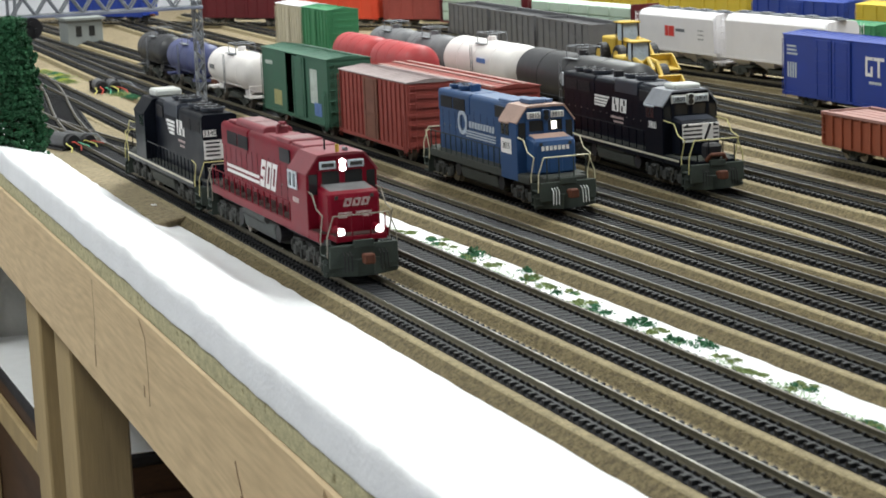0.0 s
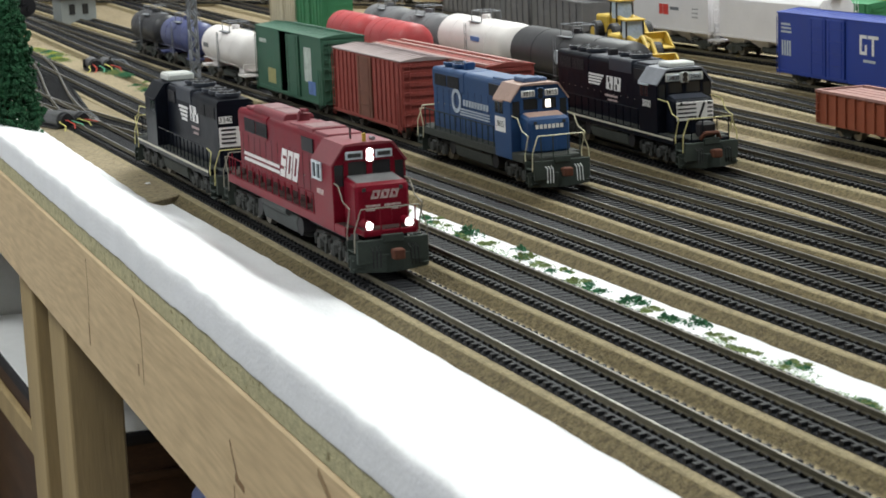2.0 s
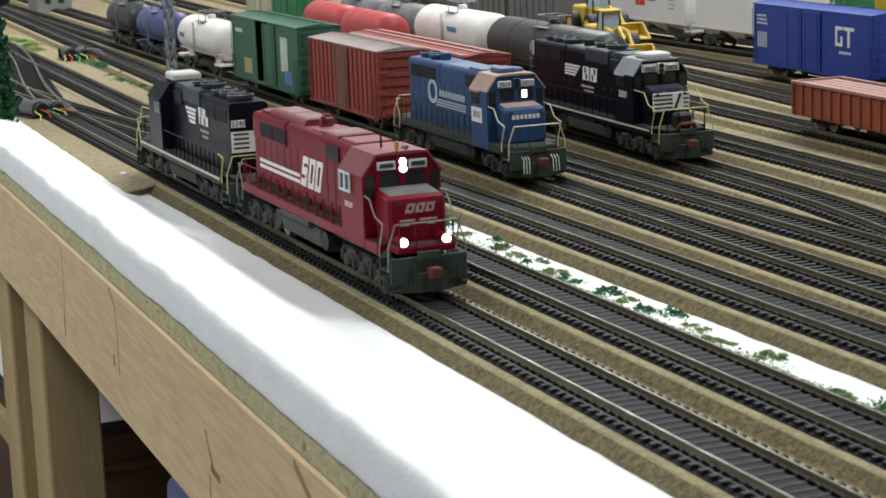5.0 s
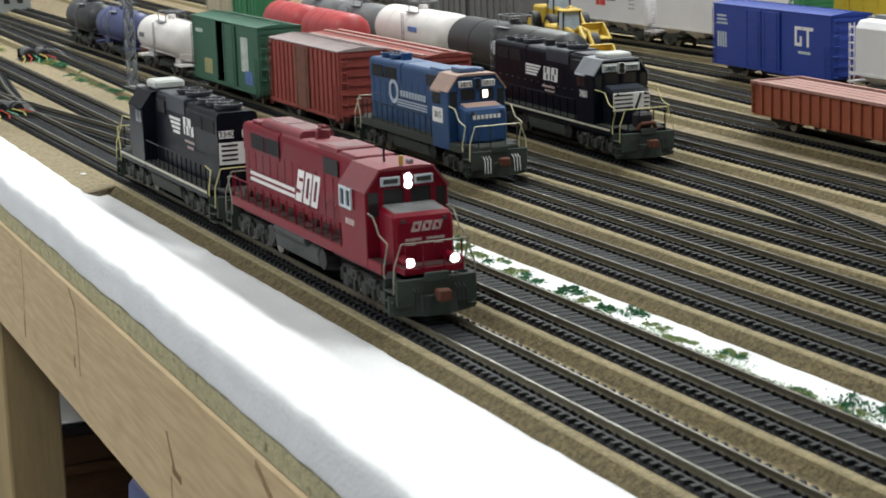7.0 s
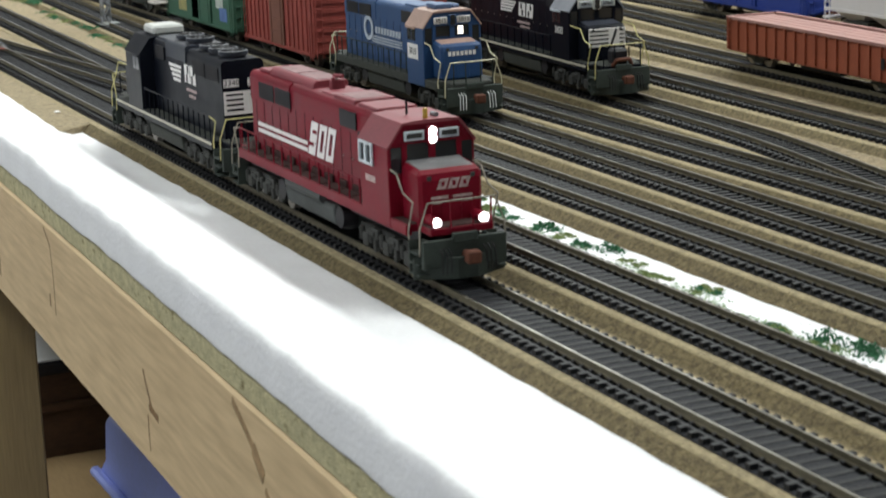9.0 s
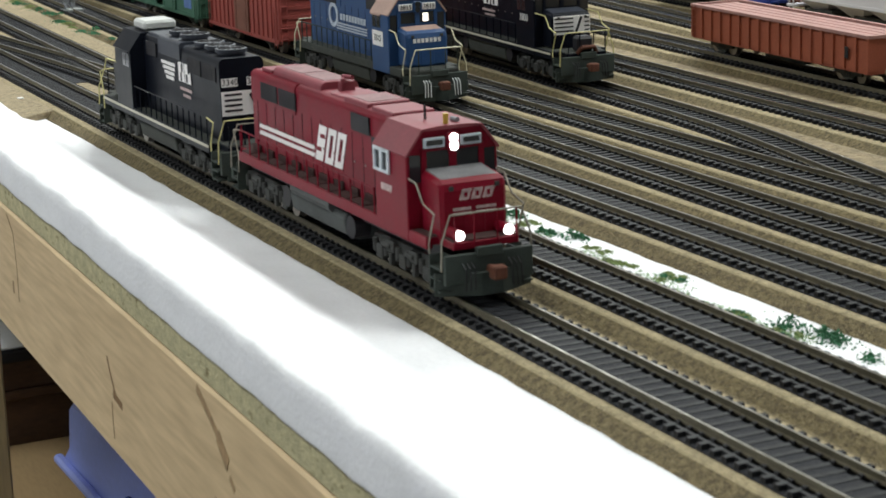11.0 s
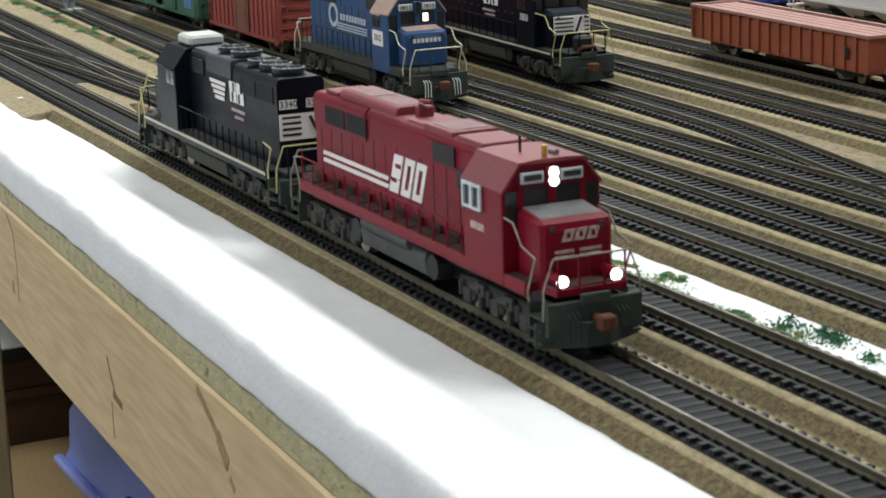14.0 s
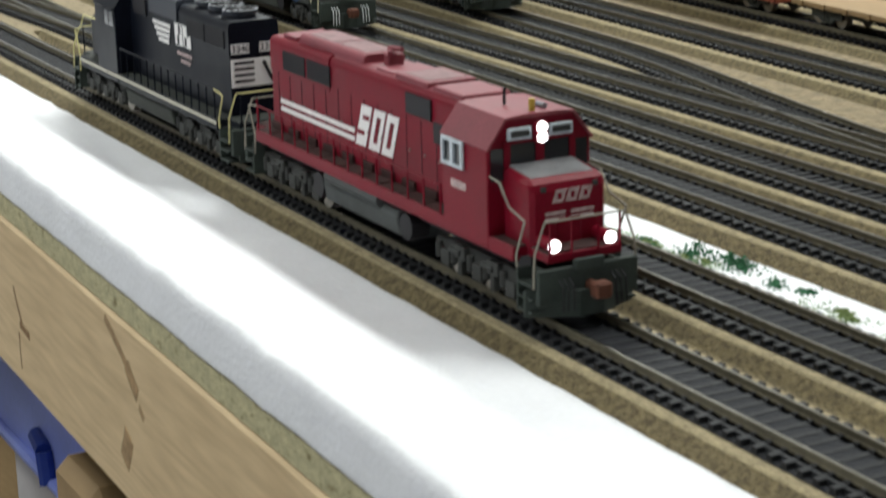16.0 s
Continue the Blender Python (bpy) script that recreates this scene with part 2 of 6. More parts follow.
PINE = pine()
CRACK = mat("grain_crack", (0.24, 0.14, 0.065), 0.7, vary=0.4, scale=300)
NOSEDUST = mat("dusty_nose_deck", (0.15, 0.15, 0.155), 0.8, vary=0.35, scale=140, fine=1400)
TANKDUST = mat("dusty_tank", (0.062, 0.068, 0.068), 0.8, vary=0.3, scale=90, fine=1200)
RAILBEIGE = mat("beige_handrail", (0.24, 0.22, 0.18), 0.6, vary=0.3, scale=200)
FADEDWHITE = mat("rubbed_lettering", (0.42, 0.32, 0.31), 0.6, vary=0.45, scale=500, fine=1500)
# Walkway dust, darkened further by the shade painted into it.
DUSTSHADE = mat("dusty_shaded_walkway", (0.05, 0.022, 0.02), 0.85, vary=0.5, scale=180, fine=1200)
KNOT = mat("knot", (0.36, 0.235, 0.12), 0.7, vary=0.45, scale=260)

# ---- mesh helpers ----


def box(bm, x0, x1, y0, y1, z0, z1):
    v = [bm.verts.new((x, y, z)) for x in (x0, x1) for y in (y0, y1) for z in (z0, z1)]
    for f in ((0, 1, 3, 2), (4, 6, 7, 5), (0, 4, 5, 1), (2, 3, 7, 6), (0, 2, 6, 4), (1, 5, 7, 3)):
        bm.faces.new([v[i] for i in f])


def prism(bm, pts, axis, a, b):
    """A polygon in the two axes other than the given one, drawn out from a to b."""
    def put(p, w):
        return {"x": (w, p[0], p[1]), "y": (p[0], w, p[1]), "z": (p[0], p[1], w)}[axis]
    lo, hi = [bm.verts.new(put(p, a)) for p in pts], [bm.verts.new(put(p, b)) for p in pts]
    bm.faces.new(lo), bm.faces.new(hi[::-1])
    for i in range(len(pts)):
        j = (i + 1) % len(pts)
        bm.faces.new((lo[i], hi[i], hi[j], lo[j]))


def rod(bm, p, q, r, n=6, r2=None):
    p, q = Vector(p), Vector(q)
    d = q - p
    if d.length < 1e-7:
        return
    m = d.to_track_quat("Z", "Y").to_matrix()
    r2 = r if r2 is None else r2
    ring = [[bm.verts.new(c + m @ Vector((rad * math.cos(6.28319 * i / n), rad * math.sin(6.28319 * i / n), 0))) for i in range(n)] for c, rad in ((p, r), (q, r2))]
    bm.faces.new(ring[0][::-1]), bm.faces.new(ring[1])
    for i in range(n):
        j = (i + 1) % n
        bm.faces.new((ring[0][i], ring[0][j], ring[1][j], ring[1][i]))


def bent(bm, pts, r, n=5):
    for a, b in zip(pts, pts[1:]):
        rod(bm, a, b, r, n)


def rounded(y, z0, z1, r, n=4):
    """An upright section with its two upper corners rounded: points in y and z."""
    pts = [(-y, z0), (y, z0)]
    for c, start in ((y - r, 0), (r - y, 90)):
        pts += [(c + r * math.cos(radians(start + 90 * i / n)), z1 - r + r * math.sin(radians(start + 90 * i / n))) for i in range(n + 1)]
    return pts


def part(name, bm, material, parent=None, label="", bevel=0.0, smooth=False):
    """Links a bmesh as one mesh object, under a thing or a part."""
    bmesh.ops.recalc_face_normals(bm, faces=bm.faces)
    if bevel:
        edges = [e for e in bm.edges if len(e.link_faces) == 2 and e.calc_face_angle(0) > 0.5]
        bmesh.ops.bevel(bm, geom=edges, offset=bevel, segments=1, affect="EDGES", clamp_overlap=True)
    me = bpy.data.meshes.new(name)
    bm.to_mesh(me)
    bm.free()
    me.materials.append(material)
    if smooth:
        for p in me.polygons:
            p.use_smooth = True
    ob = new(name, me)
    ob.parent = parent
    if label:
        ob["label"] = label
    return ob


def parts(name, bm, material, parent=None, label="", bevel=0.0):
    """Links each loose piece of a bmesh as a part of its own."""
    left, made = set(bm.verts), []
    while left:
        todo = [left.pop()]
        seen = set(todo)
        while todo:
            for e in todo.pop().link_edges:
                for v in e.verts:
                    if v not in seen:
                        seen.add(v)
                        todo.append(v)
        left -= seen
        one, twin = bmesh.new(), {}
        for v in sorted(seen, key=lambda v: tuple(v.co)):
            twin[v] = one.verts.new(v.co)
        for f in {f for v in seen for f in v.link_faces}:
            one.faces.new([twin[v] for v in f.verts])
        made.append((min(tuple(v.co) for v in seen), one))
    bm.free()
    obs = [part(name, one, material, parent, label, bevel) for _, one in sorted(made, key=lambda p: p[0])]
    return obs[0]


def thing(name, label, category, group="", kind=""):
    return tagged(new(name), label, category, group, kind)


def boxes(*rows):
    bm = bmesh.new()
    for r in rows:
        box(bm, *r)
    return bm


def rods(r, *lines, n=5):
    bm = bmesh.new()
    for line in lines:
        bent(bm, line, r, n)
    return bm


def letters(text, size, m, material, parent, name="lettering"):
    """Raised lettering in the built-in font, turned into a mesh; text runs along local x, up along local y."""
    cu = bpy.data.curves.new(name, "FONT")
    cu.body, cu.size, cu.extrude, cu.align_x, cu.align_y = text, size, 0.00008, "CENTER", "CENTER"
    tmp = bpy.data.objects.new(name, cu)
    scene.collection.objects.link(tmp)
    me = bpy.data.meshes.new_from_object(tmp.evaluated_get(bpy.context.evaluated_depsgraph_get()))
    bpy.data.objects.remove(tmp)
    me.transform(m)
    me.materials.clear()
    me.materials.append(material)
    ob = new(name, me)
    ob.parent = parent
    return ob


SIDE_N = Matrix(((1, 0, 0, 0), (0, 0, -1, 0), (0, 1, 0, 0), (0, 0, 0, 1)))  # text facing -y
END_F = Matrix(((0, 0, 1, 0), (1, 0, 0, 0), (0, 1, 0, 0), (0, 0, 0, 1)))  # text facing +x
END_B = Matrix(((0, 0, -1, 0), (-1, 0, 0, 0), (0, 1, 0, 0), (0, 0, 0, 1)))  # text facing -x
SIDE_F = Matrix(((-1, 0, 0, 0), (0, 0, 1, 0), (0, 1, 0, 0), (0, 0, 0, 1)))  # text facing +y

# ---- room ----
FLOOR_Z, CEIL_Z = -0.95, 1.4
XA, XB, YA, YB = -4.2, 2.2, -2.2, 2.6
tagged(part("floor", boxes((XA, XB, YA, YB, FLOOR_Z - 0.05, FLOOR_Z)), FLOOR), "worn grey painted floor of the train room", "floor", kind="structure")
tagged(part("ceiling", boxes((XA, XB, YA, YB, CEIL_Z, CEIL_Z + 0.05)), CEIL), "plain white ceiling above the layout", "ceiling", kind="structure")
for nm, b in (("wall_west", (XA - 0.1, XA, YA, YB)), ("wall_east", (XB, XB + 0.1, YA, YB)), ("wall_south", (XA - 0.1, XB + 0.1, YA - 0.1, YA)), ("wall_north", (XA - 0.1, XB + 0.1, YB, YB + 0.1))):
    tagged(part(nm, boxes((*b, FLOOR_Z, CEIL_Z)), WALL), "plain pale grey painted room wall", "wall", kind="structure")

# ---- table ----
GROUND = -0.0095


def edge_y(x):
    """The front of the table's plank."""
    return -0.099 - 0.03 * (x + 0.9)


def sheet(pts, z0, z1):
    bm = bmesh.new()
    prism(bm, pts, "z", z0, z1)
    return bm


X0, X1, YFAR = -3.6, 1.0, 1.75
table = thing("layout_table", "pine and strand board table carrying the model railway yard", "table", kind="structure")
part("deck_board", sheet([(X0, edge_y(X0) + 0.0192), (X1, edge_y(X1) + 0.0192), (X1, YFAR), (X0, YFAR)], GROUND - 0.011, GROUND - 0.0005), OSB, table, "speckled strand board sheet")
bm = bmesh.new()
prism(bm, [(X0, edge_y(X0)), (X1, edge_y(X1)), (X1, edge_y(X1) + 0.0185), (X0, edge_y(X0) + 0.0185)], "z", -0.0845, -0.0190)
part("fascia_plank", bm, PINE, table, "planed pine plank with dark knots", bevel=0.0012)
bm = bmesh.new()
prism(bm, [(X0, edge_y(X0) + 0.0006), (X1, edge_y(X1) + 0.0006), (X1, edge_y(X1) + 0.0185), (X0, edge_y(X0) + 0.0185)], "z", -0.0188, -0.0074)
part("board_edge", bm, OSB, table, "rough cut edge of strand board", bevel=0.0008)
def crack(pts, r, material=CRACK, label="brown crack in the plank"):
    """A flat dark split in the face of the plank."""
    bm = bmesh.new()
    bent(bm, [(x, 0, z) for x, z in pts], r * 1.7, 8)
    for v in bm.verts:
        v.co.y = edge_y(v.co.x) - 0.00003 + v.co.y * 0.06
    part("knot", bm, material, table, label)


for pts, r in (([(-1.0425, -0.024), (-1.0420, -0.045), (-1.0455, -0.060)], 0.0004), ([(-1.0465, -0.061), (-1.0475, -0.074)], 0.0010), ([(-0.9140, -0.0215), (-0.9015, -0.0285), (-0.8992, -0.045), (-0.9000, -0.062)], 0.0005), ([(-0.9110, -0.054), (-0.9112, -0.060)], 0.0009), ([(-0.7300, -0.0445), (-0.7265, -0.050), (-0.7200, -0.0578)], 0.0007), ([(-0.7265, -0.0625), (-0.7272, -0.0695), (-0.7265, -0.078)], 0.0005), ([(-0.7240, -0.0585), (-0.7100, -0.0600)], 0.0010)):
    crack(pts, r)
for pts, r in (([(-0.604, -0.0225), (-0.590, -0.0290), (-0.5800, -0.0345)], 0.0011), ([(-0.5826, -0.0330), (-0.5770, -0.0375), (-0.5726, -0.0405)], 0.0020), ([(-0.5715, -0.0440), (-0.5670, -0.0475)], 0.0009), ([(-0.5850, -0.0585), (-0.5880, -0.0640), (-0.5920, -0.0700)], 0.0028)):
    crack(pts, r, KNOT, "dark brown knot in the plank")


def stud(x, y, z0, z1, w=0.038, d=0.089, tilt=0.0):
    ob = thing("table_leg", "rough sawn pine stud leg under the table edge", "table leg", "legs of the table")
    part("post", boxes((-w, 0, 0, d, z0 - z1, 0)), LEGWOOD, ob, bevel=0.0015)
    ob.matrix_world = pose(x, y, z1, 0, tilt, 0)
    return ob


stud(-1.359, -0.072, FLOOR_Z, -0.021, w=0.051, d=0.036)
stud(-1.243, -0.073, FLOOR_Z, -0.021, w=0.054, d=0.036)
stud(0.45, -0.117, FLOOR_Z, -0.021)
stud(-2.6, -0.02, FLOOR_Z, -0.021)
for x in (-3.3, -1.3, 0.7):
    stud(x, 1.55, FLOOR_Z, -0.021)

cabinet = thing("cabinet", "dark brown wooden cabinet with a black top standing on the floor", "cabinet")
part("body", boxes((-2.64, -2.0, 0.07, 1.2, FLOOR_Z, -0.412)), DARKWOOD, cabinet, bevel=0.003)
part("top_edge", boxes((-2.65, -1.985, 0.058, 1.22, -0.412, -0.3975)), GRILLE, cabinet, "black edge of the cabinet top", bevel=0.003)
part("top", boxes((-2.648, -1.989, 0.062, 1.216, -0.3975, -0.3955)), FOAM, cabinet, "white laminate cabinet top", bevel=0.0008)
part("front_rail", boxes((-1.9995, -1.99, 0.09, 1.2, -0.455, -0.445)), DARKWOOD, cabinet, bevel=0.002)
part("side_rail", boxes((-2.64, -2.0, 0.06, 0.0695, -0.478, -0.445)), LEGWOOD, cabinet, "tan wooden strip", bevel=0.002)
shelf = thing("low_shelf", "plain plywood shelf board under the table", "shelf")
part("board", boxes((-1.98, 0.4, -0.02, 0.75, -0.52, -0.5)), SHELF, shelf, bevel=0.002)
for sx in (-1.9, 0.3):
    part("support", boxes((sx - 0.02, sx + 0.02, 0.0, 0.7, FLOOR_Z, -0.52)), LEGWOOD, shelf)

tote = thing("storage_tote", "translucent white storage tote with a blue lid on the shelf", "storage box")
part("body", boxes((-1.37, -0.86, 0.055, 0.40, -0.5, -0.325)), HOPW, tote, "cloudy white plastic body", bevel=0.01)
bm = bmesh.new()
prism(bm, [(-1.40, -0.335), (-0.83, -0.335), (-0.83, -0.315), (-0.845, -0.30), (-0.85, -0.268), (-0.86, -0.26), (-1.36, -0.26), (-1.372, -0.268), (-1.38, -0.30), (-1.40, -0.315)], "y", 0.035, 0.42)
part("lid", bm, BIN, tote, "blue plastic lid", bevel=0.006)
part("latch", rods(0.006, [(-1.215, 0.033, -0.295), (-1.19, 0.03, -0.298), (-1.185, 0.03, -0.32)], n=8), GTBLUE, tote, "dark blue latch")
part("rib", boxes((-1.40, -0.84, 0.028, 0.036, -0.322, -0.315)), BIN, tote, bevel=0.002)
offcut = thing("wood_offcut", "knotty brown wood block standing under the table edge", "wood block")
part("block", boxes((-0.80, -0.745, -0.075, -0.02, -0.5, -0.145)), SHELF, offcut, bevel=0.006)
part("knot", rods(0.006, [(-0.776, -0.0752, -0.165), (-0.765, -0.0752, -0.172)], n=8), KNOT, offcut)

# white batting laid along the table edge, rolled over the rim
bm = bmesh.new()
cols, nx = [], 420
for i in range(nx + 1):
    x = -2.2 + 3.0 * i / nx
    e = edge_y(x)
    w = 0.0030 * noise.noise((x * 14, 0, 0)) + 0.0022 * noise.noise((x * 45, 3, 0)) + 0.0010 * noise.noise((x * 130, 7, 0))
    v = 0.0016 * noise.noise((x * 11, 20, 0)) + 0.0014 * noise.noise((x * 38, 25, 0)) + 0.0007 * noise.noise((x * 110, 29, 0))
    prof = [(e - 0.0004, -0.0074 + v * 0.5), (e - 0.0002 + w * 0.1, -0.0050), (e + 0.0001 + w * 0.15, -0.0020), (e + 0.0003 + w * 0.15, 0.0010), (e + 0.0004 + w * 0.15, 0.0042), (e + 0.0006 + w * 0.2, 0.0068 + v), (e + 0.0010 + w * 0.3, 0.0079 + v), (e + 0.0019 + w * 0.4, 0.0086 + v), (e + 0.0036 + w * 0.4, 0.0089 + v * 0.6), (e + 0.010, 0.0084), (e + 0.020, 0.0062), (e + 0.030, 0.0030), (e + 0.039, -0.0008), (e + 0.047, -0.0046), (e + 0.056, GROUND + 0.0012), (-0.030, GROUND + 0.0007), (0.03, GROUND + 0.0006), (0.10, GROUND + 0.0006)]
    cols.append([bm.verts.new((x, y, z + 0.0004 * noise.noise((x * 60, y * 60, 5)))) for y, z in prof])
for a, b in zip(cols, cols[1:]):
    for j in range(len(a) - 1):
        bm.faces.new((a[j], b[j], b[j + 1], a[j + 1]))
tagged(part("white_batting", bm, FOAM, smooth=True), "white fibre batting laid along the table rim", "batting", kind="structure")
tagged(part("yard_ground", sheet([(X0, 0.098), (X1, 0.098), (X1, YFAR), (X0, YFAR)], GROUND - 0.0003, GROUND + 0.0012), YARDTAN), "mottled tan fibreboard ground of the yard", "ground", kind="structure")
tagged(part("track_underlay", sheet([(-2.18, -0.03), (X1, -0.03), (X1, 0.064), (-2.18, 0.064)], GROUND - 0.0003, GROUND + 0.0012), CORK), "brown cork underlay between the first two tracks", "underlay", kind="structure")
tagged(part("side_ground", sheet([(X0, -0.03), (-2.19, -0.03), (-2.19, 0.0975), (X0, 0.0975)], GROUND - 0.0003, GROUND + 0.0012), FIBRE), "tan fibreboard ground beside the yard", "ground", kind="structure")
bm = bmesh.new()
prism(bm, [(-1.088, -0.0465), (-1.115, -0.012), (-1.115, -0.004), (-2.3, -0.004), (-2.3, -0.06), (-1.43, -0.05)], "z", GROUND + 0.0005, -0.0048)
tagged(part("fibreboard_panel", bm, FIBRE, bevel=0.0006), "tan fibreboard panel with a cut corner beside the track", "board", kind="structure")
bm = bmesh.new()
prism(bm, [(-1.045, 0.0115), (-1.10, 0.0195), (-1.10, 0.03), (-2.3, 0.05), (-2.3, -0.003), (-1.10, 0.0115)], "z", GROUND + 0.0005, -0.00475)
tagged(part("fibreboard_panel", bm, FIBRE, bevel=0.0004), "tan fibreboard panel between two tracks", "board", kind="structure")
bm = bmesh.new()
prism(bm, [(-1.10, 0.062), (-1.12, 0.078), (-2.3, 0.125), (-2.3, 0.085)], "z", GROUND + 0.0005, -0.0049)
tagged(part("fibreboard_panel", bm, FIBRE, bevel=0.0004), "tan fibreboard panel dusted with turf between tracks", "board", kind="structure")

tagged(part("wall_partition", boxes((-2.73, -2.66, -0.02, 1.6, FLOOR_Z, -0.03)), CEIL), "plain white partition under the far end of the table", "wall", kind="structure")

# ---- tracks ----
def hermite(x, a, b):
    """A smooth line between two (x, y, slope)."""
    w = b[0] - a[0]
    u = (x - a[0]) / w
    return (2 * u ** 3 - 3 * u * u + 1) * a[1] + (u ** 3 - 2 * u * u + u) * w * a[2] + (3 * u * u - 2 * u ** 3) * b[1] + (u ** 3 - u * u) * w * b[2]


def turnout_y(x):
    if x < -0.86:
        return 0.2550 - 0.06 * (x + 0.86)
    if x < -0.70:
        return hermite(x, (-0.86, 0.2550, -0.06), (-0.70, 0.2318, -0.18))
    return hermite(x, (-0.70, 0.2318, -0.18), (-0.46, 0.2068, -0.01)) if x < -0.46 else 0.2068


T = {
    1: lambda x: -0.0090 - 0.0088 * (x + 0.6),
    2: lambda x: 0.0413 - 0.0052 * (x + 0.6) - 0.026 * min(0, x + 1.15),
    3: lambda x: 0.1100 - 0.045 * min(0, x + 1.2),
    4: lambda x: 0.1572 - 0.020 * min(0, x + 0.6),
    5: lambda x: 0.2072 - 0.0045 * (x + 0.6) - 0.02 * min(0, x + 1.0),
    6: lambda x: turnout_y(x),
    7: lambda x: 0.3013 - 0.053 * (x + 0.6),
    8: lambda x: 0.370 - 0.06 * (x + 0.6),
    9: lambda x: 0.485 - 0.12 * (x + 1.286),
    10: lambda x: 0.550 - 0.06 * (x + 1.4),
    11: lambda x: 0.626 - 0.01 * (x + 1.5),
    12: lambda x: 0.682,
    13: lambda x: 0.77,
    14: lambda x: 0.84,
}
SPAN = {1: (-2.6, 0.5), 2: (-3.0, 0.5), 3: (-3.0, 0.5), 4: (-3.2, 0.5), 5: (-3.2, 0.5), 6: (-3.2, -0.46), 7: (-3.2, 0.5), 8: (-3.2, 0.3)}
GAUGE = 0.0173


def track_pose(k, x):
    s = (T[k](x + 0.01) - T[k](x - 0.01)) / 0.02
    return Vector((x, T[k](x), 0)), math.atan(s)


RAIL_PROFILE = [(-0.0011, -0.0025), (0.0011, -0.0025), (0.0011, -0.0021), (0.00035, -0.0019), (0.00035, -0.0009), (0.00055, -0.0007), (0.00055, -0.0001), (0.00045, 0), (-0.00045, 0), (-0.00055, -0.0001), (-0.00055, -0.0007), (-0.00035, -0.0009), (-0.00035, -0.0019), (-0.0011, -0.0021)]


def sweep(fn, x0, x1, step, profile):
    """A profile in y and z drawn along a line y = fn(x)."""
    bm = bmesh.new()
    n = max(2, int((x1 - x0) / step))
    rings = [[bm.verts.new((x, fn(x) + p[0], p[1])) for p in profile] for x in (x0 + (x1 - x0) * i / n for i in range(n + 1))]
    for a, b in zip(rings, rings[1:]):
        for j in range(len(profile)):
            q = (j + 1) % len(profile)
            bm.faces.new((a[j], b[j], b[q], a[q]))
    bm.faces.new(rings[0]), bm.faces.new(rings[-1][::-1])
    return bm


TIE_STEP = 0.0060
tie_bm = bmesh.new()
prism(tie_bm, [(-0.0013, -0.0044), (0.0013, -0.0044), (0.0011, -0.0025), (-0.0011, -0.0025)], "y", -0.015, 0.015)
for sy in (-GAUGE / 2, GAUGE / 2):
    for dy in (-0.0017, 0.0017):
        box(tie_bm, -0.0009, 0.0009, sy + dy - 0.0006, sy + dy + 0.0006, -0.0025, -0.0019)
bmesh.ops.recalc_face_normals(tie_bm, faces=tie_bm.faces)
TIE_MESH = bpy.data.meshes.new("tie")
tie_bm.to_mesh(TIE_MESH)
TIE_MESH.materials.append(TIE)
TIE_V = [tuple(v.co) for v in TIE_MESH.vertices]
TIE_F = [tuple(p.vertices) for p in TIE_MESH.polygons]
TRACKS = {}


def lay(k, label, fill=-0.0030, bed=True, wings=True):
    a, b = SPAN.get(k, (-2.45, -0.2) if 9 <= k <= 11 else (-3.3, -0.2))
    ob = TRACKS[k] = thing("yard_track", label, "track", "yard tracks")
    for side in (-1, 1):
        rail = part("rail", sweep(lambda x: T[k](x) + side * GAUGE / 2, a, b, 0.04, RAIL_PROFILE), RAILBROWN, ob, "nickel silver rail with a brown web")
        rail.data.materials.append(RAIL)
        for face in rail.data.polygons:
            face.material_index = int(face.normal.z > 0.9 and face.center.z > -0.0002)
        off = side * 0.0119
        part("tie_web", sweep(lambda x: T[k](x) + off, a, b, 0.04, [(-0.0007, -0.0040), (0.0007, -0.0040), (0.0006, -0.00262), (-0.0006, -0.00262)]), TIE, ob, "plastic web joining the ties")
    if bed:
        bed_ob = part("roadbed", sweep(T[k], a, b, 0.02, [(-0.0255, GROUND), (0.0255, GROUND), (0.0245, GROUND + 0.0010), (0.0194, -0.0051), (0.0186, -0.0046), (-0.0186, -0.0046), (-0.0194, -0.0051), (-0.0245, GROUND + 0.0010)]), CORK, ob, "bevelled cork roadbed with a paler top")
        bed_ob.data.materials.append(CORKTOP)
        # Upward faces take the paler cork, bevels keep the darker one.
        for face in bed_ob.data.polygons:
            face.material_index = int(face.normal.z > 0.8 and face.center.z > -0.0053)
    part("ballast", sweep(T[k], a, b, 0.04, [(-0.0154, -0.0047), (0.0154, -0.0047), (0.0150, -0.0041), (0.0060, -0.0040), (0.0057, fill), (-0.0057, fill), (-0.0060, -0.0040), (-0.0150, -0.0041)] if wings else [(-0.0068, -0.0047), (0.0068, -0.0047), (0.0065, fill), (-0.0065, fill)]), BALLAST, ob, "dark grey painted infill")
    return ob


NAMES = {1: "model track with dark ties on cork next to the table rim", 2: "second model track on cork beside the white strip"}
for k in range(1, 15):
    lay(k, NAMES.get(k, "model yard track with dark plastic ties on cork"), -0.00268 if k in (1, 2, 3) else -0.0031, wings=k < 7)


